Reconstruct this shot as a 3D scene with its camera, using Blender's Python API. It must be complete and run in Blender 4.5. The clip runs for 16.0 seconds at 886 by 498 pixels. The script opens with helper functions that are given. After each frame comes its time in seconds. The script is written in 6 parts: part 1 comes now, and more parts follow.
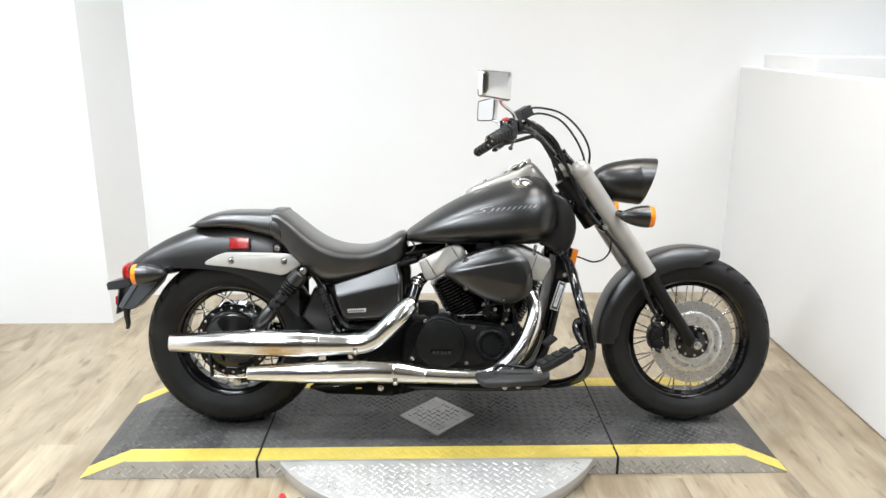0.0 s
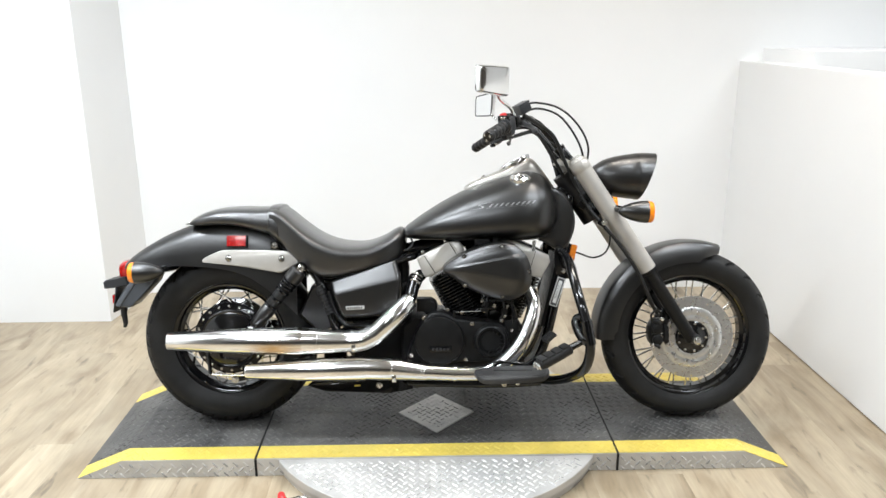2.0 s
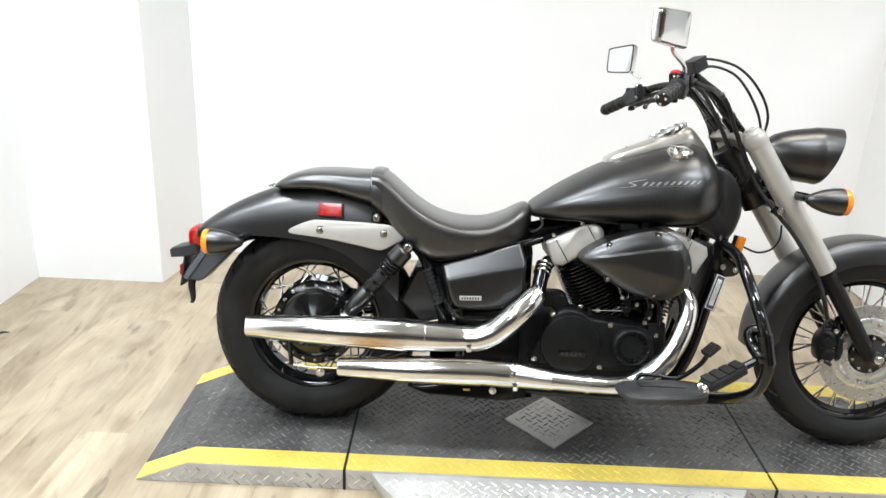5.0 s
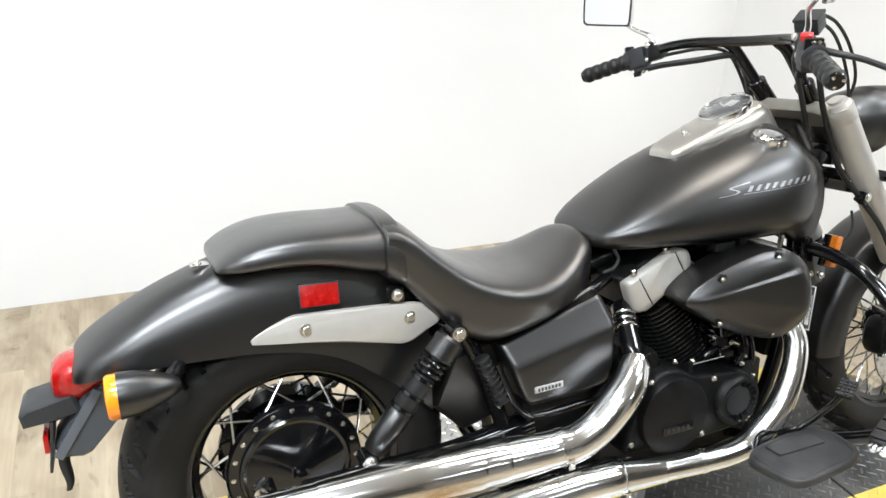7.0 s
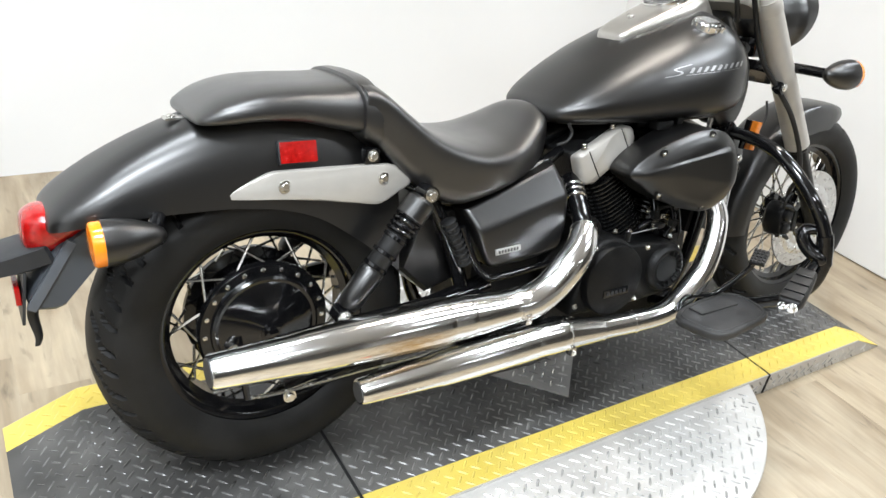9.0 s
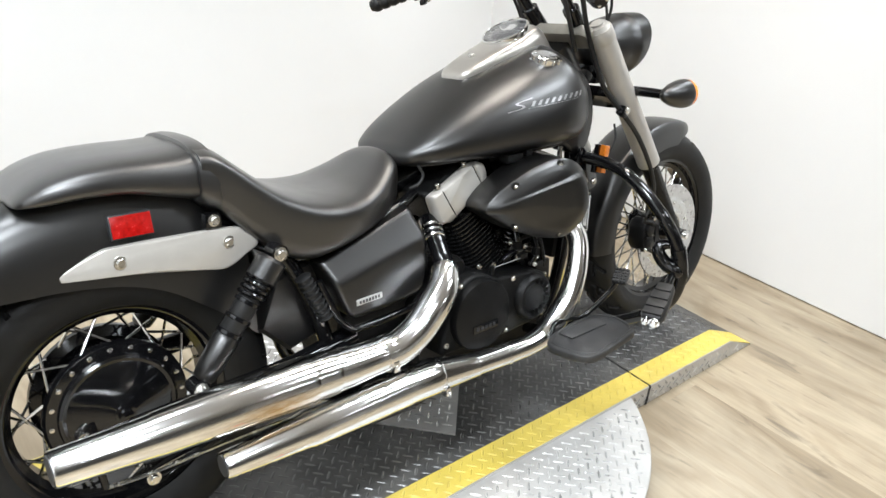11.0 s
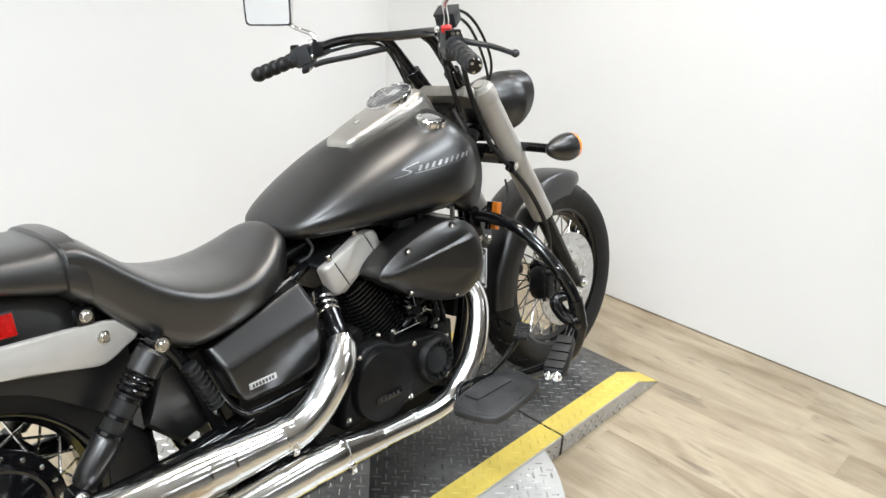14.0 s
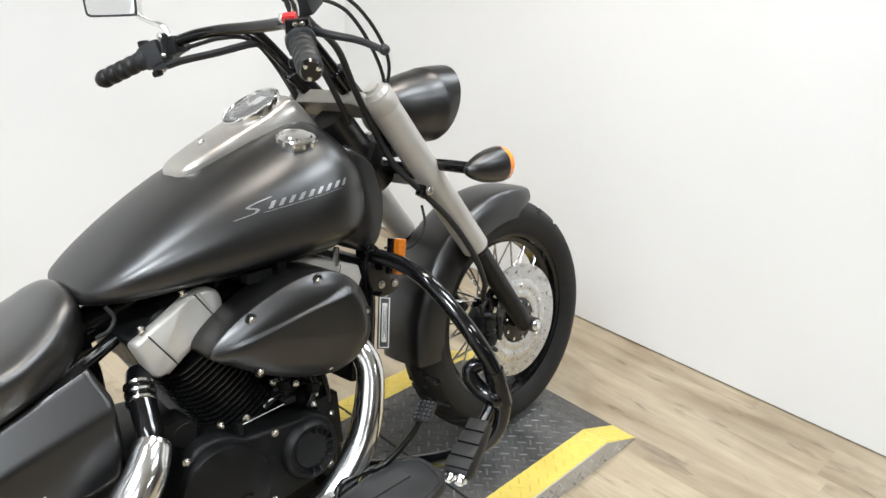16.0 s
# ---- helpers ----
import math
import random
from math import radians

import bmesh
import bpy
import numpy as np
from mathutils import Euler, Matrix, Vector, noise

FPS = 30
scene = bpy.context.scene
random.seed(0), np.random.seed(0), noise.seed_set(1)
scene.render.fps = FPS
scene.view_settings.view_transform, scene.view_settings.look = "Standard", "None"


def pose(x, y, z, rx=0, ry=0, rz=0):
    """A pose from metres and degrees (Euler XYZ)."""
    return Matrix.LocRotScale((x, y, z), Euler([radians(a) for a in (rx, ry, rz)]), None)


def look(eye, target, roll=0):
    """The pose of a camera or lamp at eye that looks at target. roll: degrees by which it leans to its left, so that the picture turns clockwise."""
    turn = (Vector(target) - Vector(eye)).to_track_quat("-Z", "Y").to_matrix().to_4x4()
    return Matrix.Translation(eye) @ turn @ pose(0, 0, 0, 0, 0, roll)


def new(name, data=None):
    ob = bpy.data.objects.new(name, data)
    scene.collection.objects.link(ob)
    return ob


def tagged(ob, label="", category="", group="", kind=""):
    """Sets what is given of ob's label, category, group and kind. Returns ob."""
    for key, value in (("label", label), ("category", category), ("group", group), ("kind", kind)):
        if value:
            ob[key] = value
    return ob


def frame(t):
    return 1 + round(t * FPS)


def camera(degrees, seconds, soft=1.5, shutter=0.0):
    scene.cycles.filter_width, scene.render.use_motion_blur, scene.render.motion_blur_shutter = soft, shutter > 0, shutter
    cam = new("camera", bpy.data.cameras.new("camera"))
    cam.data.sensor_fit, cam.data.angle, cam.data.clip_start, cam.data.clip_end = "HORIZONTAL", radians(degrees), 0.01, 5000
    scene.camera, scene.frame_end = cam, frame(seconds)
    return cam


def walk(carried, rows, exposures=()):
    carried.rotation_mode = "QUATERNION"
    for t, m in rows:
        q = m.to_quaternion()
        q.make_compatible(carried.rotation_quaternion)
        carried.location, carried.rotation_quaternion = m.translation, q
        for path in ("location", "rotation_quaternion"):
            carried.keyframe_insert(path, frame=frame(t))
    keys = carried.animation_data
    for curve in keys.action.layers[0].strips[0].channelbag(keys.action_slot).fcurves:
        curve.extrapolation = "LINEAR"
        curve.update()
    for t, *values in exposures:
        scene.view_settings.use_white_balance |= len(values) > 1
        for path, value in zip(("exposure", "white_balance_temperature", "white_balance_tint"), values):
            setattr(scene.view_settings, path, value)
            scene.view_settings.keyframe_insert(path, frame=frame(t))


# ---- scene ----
cam = camera(60.3, 16.0)
PATH = [
    (0, (0.708, -2.541, 1.437), (0.749, -0.618, 0.892), 0.1),
    (0.5, (0.714, -2.536, 1.441), (0.749, -0.613, 0.893), -0.1),
    (1, (0.713, -2.536, 1.434), (0.752, -0.611, 0.892), -0.2),
    (1.5, (0.712, -2.533, 1.443), (0.755, -0.611, 0.893), -0.0),
    (2, (0.71, -2.528, 1.436), (0.754, -0.608, 0.88), -0.2),
    (2.5, (0.711, -2.529, 1.433), (0.756, -0.608, 0.878), -0.0),
    (3, (0.718, -2.522, 1.428), (0.766, -0.599, 0.882), -0.3),
    (3.5, (0.77, -2.498, 1.416), (0.698, -0.587, 0.83), 1.2),
    (4, (0.735, -2.417, 1.388), (0.523, -0.54, 0.73), 3.8),
    (4.5, (0.546, -2.276, 1.391), (0.473, -0.382, 0.754), 0.0),
    (5, (0.398, -2.075, 1.375), (0.386, -0.19, 0.704), 2.4),
    (5.2, (0.356, -1.97, 1.363), (0.34, -0.08, 0.707), 1.2),
    (7.3, (-0.324, -1.085, 1.354), (0.539, 0.503, 0.497), 4.7),
    (7.5, (-0.37, -1.082, 1.341), (0.537, 0.467, 0.459), 5.7),
    (8, (-0.43, -1.091, 1.297), (0.503, 0.381, 0.316), 7.1),
    (8.2, (-0.444, -1.097, 1.278), (0.497, 0.356, 0.278), 8.1),
    (10.3, (-0.361, -1.162, 1.286), (0.782, 0.167, 0.324), 7.4),
    (10.5, (-0.351, -1.163, 1.294), (0.811, 0.163, 0.351), 7.0),
    (11, (-0.326, -1.165, 1.316), (0.889, 0.15, 0.424), 6.2),
    (11.5, (-0.312, -1.17, 1.326), (0.944, 0.131, 0.473), 5.2),
    (12, (-0.3, -1.175, 1.338), (0.986, 0.117, 0.515), 4.1),
    (12.5, (-0.287, -1.186, 1.345), (1.021, 0.089, 0.531), 3.7),
    (13, (-0.277, -1.183, 1.345), (1.068, 0.066, 0.551), 4.1),
    (13.5, (-0.272, -1.179, 1.347), (1.086, 0.065, 0.566), 4.2),
    (14, (-0.261, -1.173, 1.353), (1.132, 0.041, 0.588), 4.5),
    (14.5, (-0.252, -1.167, 1.357), (1.169, 0.019, 0.599), 4.3),
    (15, (-0.185, -1.153, 1.343), (1.21, -0.004, 0.485), 2.2),
    (15.5, (0.063, -1.125, 1.328), (1.361, 0.164, 0.519), 3.9),
    (16, (0.271, -1.078, 1.327), (1.592, 0.187, 0.517), 3.0),
]
walk(cam, [(t, look(eye, target, roll)) for t, eye, target, roll in PATH],
     exposures=((0.0, 0.0), (3.0, 0.03), (4.5, 0.08), (7.5, 0.1), (9.0, 0.07), (11.0, 0.04), (12.5, -0.01), (16.0, -0.05)))

# ---- world and light ----
world = bpy.data.worlds.new("world")
scene.world = world
world.use_nodes = True
world.node_tree.nodes["Background"].inputs[0].default_value = (0.9, 0.95, 1.0, 1)
world.node_tree.nodes["Background"].inputs[1].default_value = 0.05


# ---- materials ----
def mat(name, col, rough=0.5, metal=0.0, var=0.12, scale=14.0, bump=0.0, bscale=220.0, rvar=0.08, coat=0.0, spec=0.5, emit=0.0, stretch=None, islands=0.0, transmit=0.0, dust=0.0):
    m = bpy.data.materials.new(name)
    m.use_nodes = True
    nt = m.node_tree
    b = nt.nodes["Principled BSDF"]
    b.inputs["Metallic"].default_value = metal
    b.inputs["Specular IOR Level"].default_value = spec
    b.inputs["Coat Weight"].default_value = coat
    b.inputs["Transmission Weight"].default_value = transmit
    tc = nt.nodes.new("ShaderNodeTexCoord")
    mp = nt.nodes.new("ShaderNodeMapping")
    nt.links.new(tc.outputs["Object"], mp.inputs[0])
    if stretch:
        mp.inputs["Scale"].default_value = stretch
    n = nt.nodes.new("ShaderNodeTexNoise")
    n.inputs["Scale"].default_value = scale
    n.inputs["Detail"].default_value = 6
    nt.links.new(mp.outputs[0], n.inputs["Vector"])
    r = nt.nodes.new("ShaderNodeMapRange")
    r.inputs["From Min"].default_value, r.inputs["From Max"].default_value = 0.3, 0.7
    r.inputs["To Min"].default_value, r.inputs["To Max"].default_value = 1 - var, 1 + var
    nt.links.new(n.outputs["Fac"], r.inputs["Value"])
    fac = r.outputs[0]
    if islands:
        g = nt.nodes.new("ShaderNodeNewGeometry")
        gi = nt.nodes.new("ShaderNodeMapRange")
        gi.inputs["To Min"].default_value, gi.inputs["To Max"].default_value = 1 - islands, 1 + islands
        nt.links.new(g.outputs["Random Per Island"], gi.inputs["Value"])
        mu = nt.nodes.new("ShaderNodeMath")
        mu.operation = "MULTIPLY"
        nt.links.new(fac, mu.inputs[0])
        nt.links.new(gi.outputs[0], mu.inputs[1])
        fac = mu.outputs[0]
    v = nt.nodes.new("ShaderNodeVectorMath")
    v.operation = "SCALE"
    v.inputs[0].default_value = col
    nt.links.new(fac, v.inputs["Scale"])
    colour = v.outputs[0]
    if dust:
        d = nt.nodes.new("ShaderNodeTexNoise")
        d.inputs["Scale"].default_value, d.inputs["Detail"].default_value = 5.0, 8
        nt.links.new(tc.outputs["Object"], d.inputs["Vector"])
        dr = nt.nodes.new("ShaderNodeMapRange")
        dr.inputs["From Min"].default_value, dr.inputs["From Max"].default_value = 0.5, 0.75
        dr.inputs["To Max"].default_value = dust
        nt.links.new(d.outputs["Fac"], dr.inputs["Value"])
        mx = nt.nodes.new("ShaderNodeMix")
        mx.data_type = "RGBA"
        mx.inputs[7].default_value = (0.3, 0.29, 0.27, 1)
        nt.links.new(dr.outputs[0], mx.inputs[0])
        nt.links.new(colour, mx.inputs[6])
        colour = mx.outputs[2]
    nt.links.new(colour, b.inputs["Base Color"])
    rr = nt.nodes.new("ShaderNodeMapRange")
    rr.inputs["From Min"].default_value, rr.inputs["From Max"].default_value = 0.3, 0.7
    rr.inputs["To Min"].default_value, rr.inputs["To Max"].default_value = max(rough - rvar, 0.02), min(rough + rvar, 1)
    nt.links.new(n.outputs["Fac"], rr.inputs["Value"])
    nt.links.new(rr.outputs[0], b.inputs["Roughness"])
    if bump:
        f = nt.nodes.new("ShaderNodeTexNoise")
        f.inputs["Scale"].default_value, f.inputs["Detail"].default_value = bscale, 3
        nt.links.new(mp.outputs[0], f.inputs["Vector"])
        bp = nt.nodes.new("ShaderNodeBump")
        bp.inputs["Strength"].default_value, bp.inputs["Distance"].default_value = bump, 0.002
        nt.links.new(f.outputs["Fac"], bp.inputs["Height"])
        nt.links.new(bp.outputs[0], b.inputs["Normal"])
    if emit:
        b.inputs["Emission Color"].default_value = (*col, 1)
        b.inputs["Emission Strength"].default_value = emit
    return m


WALL = mat("wall_paint", (0.83, 0.835, 0.835), 0.75, var=0.02, scale=1.2, bump=0.15, bscale=160)
CEIL = mat("ceiling_paint", (0.48, 0.475, 0.46), 0.9, var=0.02, scale=2)
SATIN = mat("satin_black_paint", (0.0042, 0.004, 0.0039), 0.335, spec=0.86, var=0.08, scale=9, rvar=0.012, bump=0.02, bscale=900)
FRAME_BLACK = mat("gloss_black_enamel", (0.004, 0.004, 0.0045), 0.1, var=0.2, rvar=0.04)
CAST = mat("crinkle_black_casting", (0.0055, 0.0055, 0.0056), 0.42, spec=0.23, var=0.2, scale=40, bump=0.25, bscale=700)
FIN = mat("black_engine_fin", (0.007, 0.007, 0.007), 0.24, spec=0.5, var=0.2, scale=30)
VINYL = mat("black_vinyl", (0.0075, 0.007, 0.0067), 0.36, spec=0.9, var=0.1, scale=25, rvar=0.03, bump=0.1, bscale=480)
RUBBER = mat("tyre_rubber", (0.012, 0.0118, 0.0116), 0.52, var=0.3, scale=18, bump=0.14, bscale=300, dust=0.015, spec=0.24)
PEG_RUBBER = mat("peg_rubber", (0.009, 0.009, 0.0092), 0.5, var=0.2, scale=30, bump=0.15, bscale=300, dust=0.05, spec=0.4)
FOOT_RUBBER = mat("scuffed_foot_rubber", (0.026, 0.026, 0.0265), 0.55, var=0.25, scale=24, bump=0.18, bscale=260, dust=0.16, spec=0.4)
SILVER = mat("silver_satin_paint", (0.47, 0.45, 0.415), 0.34, metal=0.3, var=0.04, scale=30, rvar=0.03)
YOKE = mat("bronze_silver_paint", (0.27, 0.255, 0.225), 0.36, metal=0.4, var=0.06, scale=40, rvar=0.04)
ALU = mat("bare_aluminium", (0.62, 0.62, 0.61), 0.3, metal=0.9, var=0.06, scale=60, rvar=0.08)
CONSOLE = mat("console_silver", (0.47, 0.45, 0.415), 0.3, metal=0.75, var=0.04, scale=30, rvar=0.03)
CHROME = mat("chrome", (0.8, 0.8, 0.795), 0.15, metal=1.0, var=0.05, scale=10, rvar=0.03)
STEEL = mat("zinc_bolt", (0.7, 0.69, 0.66), 0.22, metal=1.0, var=0.1, scale=60)
DISC_STEEL = mat("brake_disc_steel", (0.56, 0.55, 0.535), 0.3, metal=0.88, var=0.06, scale=90, rvar=0.06)
# Reflector amber, darkened to carry the shade it sits in.
SHADED_AMBER = mat("amber_reflector_lens", (0.55, 0.16, 0.015), 0.2, var=0.2, scale=150, coat=0.3)
AMBER = mat("amber_lens", (0.95, 0.27, 0.01), 0.18, var=0.06, scale=120, coat=0.4)
RED = mat("red_lens", (0.34, 0.004, 0.003), 0.2, var=0.3, scale=130, coat=0.35, bump=0.2, bscale=260)
RED_PLASTIC = mat("red_plastic", (0.62, 0.03, 0.03), 0.35, var=0.06)
GREY_PLASTIC = mat("grey_black_plastic", (0.02, 0.0215, 0.024), 0.42, var=0.1, bump=0.06, bscale=600)
HOLDER = mat("grey_bracket_plastic", (0.05, 0.056, 0.064), 0.42, var=0.1, bump=0.06, bscale=600)
GAUGE = mat("gauge_face", (0.1, 0.1, 0.102), 0.3, var=0.1)
LABEL = mat("paper_label", (0.7, 0.7, 0.68), 0.5, var=0.05, scale=60)
LOGO = mat("silver_grey_emblem", (0.28, 0.28, 0.28), 0.34, metal=0.7, var=0.05)
INK = mat("label_ink", (0.05, 0.05, 0.05), 0.5)
EMBLEM = mat("silver_emblem", (0.58, 0.58, 0.57), 0.3, metal=0.4, var=0.05)
PLATE_DARK = mat("dark_checker_plate", (0.062, 0.0605, 0.058), 0.42, spec=0.4, var=0.42, scale=7, bump=0.12, bscale=250, dust=0.3)
TREAD_DARK = mat("dark_checker_tread", (0.08, 0.078, 0.075), 0.3, spec=0.5, var=0.4, scale=8, islands=0.4, dust=0.3)
YELLOW = mat("yellow_paint", (0.67, 0.52, 0.1), 0.42, var=0.1, scale=9, bump=0.12, bscale=200, dust=0.12)
PLATE_SILVER = mat("silver_checker_plate", (0.5, 0.49, 0.47), 0.38, metal=0.35, var=0.16, scale=7, rvar=0.1, bump=0.08, bscale=300)
TREAD_SILVER = mat("silver_checker_tread", (0.52, 0.515, 0.5), 0.28, metal=0.5, var=0.14, scale=10, islands=0.25)
GAP = mat("black_rubber_gasket", (0.006, 0.006, 0.006), 0.8)
MIRROR = mat("mirror_glass", (0.9, 0.9, 0.9), 0.015, metal=1.0, var=0.0, rvar=0.0)


def glass_mat():
    m = bpy.data.materials.new("gauge_glass")
    m.use_nodes = True
    nt = m.node_tree
    out = nt.nodes["Material Output"]
    clear = nt.nodes.new("ShaderNodeBsdfTransparent")
    shine = nt.nodes.new("ShaderNodeBsdfGlossy")
    shine.inputs["Roughness"].default_value = 0.03
    mix = nt.nodes.new("ShaderNodeMixShader")
    mix.inputs[0].default_value = 0.12
    nt.links.new(clear.outputs[0], mix.inputs[1])
    nt.links.new(shine.outputs[0], mix.inputs[2])
    nt.links.new(mix.outputs[0], out.inputs["Surface"])
    return m


GLASS = glass_mat()


def chrome_pipe():
    """Chrome with a brown heat stain round one spot of the muffler's underside."""
    m = CHROME.copy()
    m.name = "heat_stained_chrome"
    nt = m.node_tree
    b = nt.nodes["Principled BSDF"]
    tc = nt.nodes.new("ShaderNodeTexCoord")
    sub = nt.nodes.new("ShaderNodeVectorMath")
    sub.operation = "SUBTRACT"
    sub.inputs[1].default_value = (0.205, -0.258, 0.312)
    nt.links.new(tc.outputs["Object"], sub.inputs[0])
    sc = nt.nodes.new("ShaderNodeVectorMath")
    sc.operation = "MULTIPLY"
    sc.inputs[1].default_value = (11.0, 10.0, 26.0)
    nt.links.new(sub.outputs[0], sc.inputs[0])
    ln = nt.nodes.new("ShaderNodeVectorMath")
    ln.operation = "LENGTH"
    nt.links.new(sc.outputs[0], ln.inputs[0])
    n = nt.nodes.new("ShaderNodeTexNoise")
    n.inputs["Scale"].default_value = 30
    ad = nt.nodes.new("ShaderNodeMath")
    ad.operation = "ADD"
    nt.links.new(ln.outputs["Value"], ad.inputs[0])
    nt.links.new(n.outputs["Fac"], ad.inputs[1])
    mr = nt.nodes.new("ShaderNodeMapRange")
    mr.inputs["From Min"].default_value, mr.inputs["From Max"].default_value = 0.75, 1.7
    mr.inputs["To Min"].default_value, mr.inputs["To Max"].default_value = 0.85, 0.0
    nt.links.new(ad.outputs[0], mr.inputs["Value"])
    mx = nt.nodes.new("ShaderNodeMix")
    mx.data_type = "RGBA"
    mx.inputs[7].default_value = (0.42, 0.25, 0.07, 1)
    nt.links.new(mr.outputs[0], mx.inputs[0])
    old = b.inputs["Base Color"].links[0].from_socket
    nt.links.new(old, mx.inputs[6])
    nt.links.new(mx.outputs[2], b.inputs["Base Color"])
    return m


CHROME_PIPE = chrome_pipe()


def plank_mat():
    """Pale greyed oak laminate: long grain, dark streaks, tone by board."""
    m = bpy.data.materials.new("oak_laminate")
    m.use_nodes = True
    nt = m.node_tree
    b = nt.nodes["Principled BSDF"]
    tc = nt.nodes.new("ShaderNodeTexCoord")
    oi = nt.nodes.new("ShaderNodeObjectInfo")
    ofs = nt.nodes.new("ShaderNodeVectorMath")
    ofs.operation = "SCALE"
    ofs.inputs[0].default_value = (17.0, 31.0, 5.0)
    nt.links.new(oi.outputs["Random"], ofs.inputs["Scale"])
    ad = nt.nodes.new("ShaderNodeVectorMath")
    ad.operation = "ADD"
    nt.links.new(tc.outputs["Object"], ad.inputs[0])
    nt.links.new(ofs.outputs[0], ad.inputs[1])

    def noise(sx, sy, detail, dist=0.0):
        mp = nt.nodes.new("ShaderNodeMapping")
        mp.inputs["Scale"].default_value = (sx, sy, 1)
        nt.links.new(ad.outputs[0], mp.inputs[0])
        n = nt.nodes.new("ShaderNodeTexNoise")
        n.inputs["Scale"].default_value, n.inputs["Detail"].default_value = 1.0, detail
        n.inputs["Distortion"].default_value = dist
        nt.links.new(mp.outputs[0], n.inputs["Vector"])
        return n

    big = noise(5.5, 1.5, 6, 1.5)
    fine = noise(90, 5, 6)
    ramp = nt.nodes.new("ShaderNodeValToRGB")
    ramp.color_ramp.elements[0].position, ramp.color_ramp.elements[0].color = 0.3, (0.24, 0.182, 0.113, 1)
    ramp.color_ramp.elements[1].position, ramp.color_ramp.elements[1].color = 0.72, (0.47, 0.396, 0.283, 1)
    mid = ramp.color_ramp.elements.new(0.48)
    mid.color = (0.362, 0.292, 0.2, 1)
    nt.links.new(big.outputs["Fac"], ramp.inputs[0])
    mr = nt.nodes.new("ShaderNodeMapRange")
    mr.inputs["From Min"].default_value, mr.inputs["From Max"].default_value = 0.3, 0.7
    mr.inputs["To Min"].default_value, mr.inputs["To Max"].default_value = 0.9, 1.06
    nt.links.new(fine.outputs["Fac"], mr.inputs["Value"])
    tone = nt.nodes.new("ShaderNodeMapRange")
    tone.inputs["To Min"].default_value, tone.inputs["To Max"].default_value = 0.89, 1.08
    nt.links.new(oi.outputs["Random"], tone.inputs["Value"])
    knots = noise(26, 7, 4, 0.6)
    kr = nt.nodes.new("ShaderNodeMapRange")
    kr.inputs["From Min"].default_value, kr.inputs["From Max"].default_value = 0.6, 0.75
    kr.inputs["To Min"].default_value, kr.inputs["To Max"].default_value = 1.0, 0.55
    nt.links.new(knots.outputs["Fac"], kr.inputs["Value"])
    blotch = noise(7, 4.5, 6, 1.2)
    bl = nt.nodes.new("ShaderNodeMapRange")
    bl.inputs["From Min"].default_value, bl.inputs["From Max"].default_value = 0.32, 0.68
    bl.inputs["To Min"].default_value, bl.inputs["To Max"].default_value = 0.93, 1.06
    nt.links.new(blotch.outputs["Fac"], bl.inputs["Value"])
    bm_ = nt.nodes.new("ShaderNodeMath")
    bm_.operation = "MULTIPLY"
    nt.links.new(mr.outputs[0], bm_.inputs[0])
    nt.links.new(bl.outputs[0], bm_.inputs[1])
    km = nt.nodes.new("ShaderNodeMath")
    km.operation = "MULTIPLY"
    nt.links.new(bm_.outputs[0], km.inputs[0])
    nt.links.new(kr.outputs[0], km.inputs[1])
    mu = nt.nodes.new("ShaderNodeMath")
    mu.operation = "MULTIPLY"
    nt.links.new(km.outputs[0], mu.inputs[0])
    nt.links.new(tone.outputs[0], mu.inputs[1])
    v = nt.nodes.new("ShaderNodeVectorMath")
    v.operation = "SCALE"
    nt.links.new(ramp.outputs[0], v.inputs[0])
    nt.links.new(mu.outputs[0], v.inputs["Scale"])
    nt.links.new(v.outputs[0], b.inputs["Base Color"])
    b.inputs["Roughness"].default_value = 0.36
    b.inputs["Specular IOR Level"].default_value = 0.6
    bp = nt.nodes.new("ShaderNodeBump")
    bp.inputs["Strength"].default_value, bp.inputs["Distance"].default_value = 0.12, 0.001
    nt.links.new(fine.outputs["Fac"], bp.inputs["Height"])
    nt.links.new(bp.outputs[0], b.inputs["Normal"])
    return m


OAK = plank_mat()
VINYL.node_tree.nodes["Principled BSDF"].inputs["Coat Weight"].default_value = 0.6
VINYL.node_tree.nodes["Principled BSDF"].inputs["Coat Roughness"].default_value = 0.3


# ---- mesh builders ----
def part(name, bm, material, parent=None, label="", smooth=True, angle=40):
    bmesh.ops.remove_doubles(bm, verts=bm.verts, dist=1e-5)
    bmesh.ops.recalc_face_normals(bm, faces=bm.faces)
    me = bpy.data.meshes.new(name)
    bm.to_mesh(me)
    bm.free()
    me.materials.append(material)
    if smooth:
        me.shade_smooth()
        me.set_sharp_from_angle(angle=radians(angle))
    ob = new(name, me)
    if parent:
        ob.parent = parent
    if label:
        tagged(ob, label)
    return ob


def share(ob, parent, m=None):
    """A further piece on the same mesh, under parent."""
    c = new(ob.name.split(".")[0], ob.data)
    c.parent = parent
    if m is not None:
        c.matrix_local = m
    if "label" in ob:
        c["label"] = ob["label"]
    return c


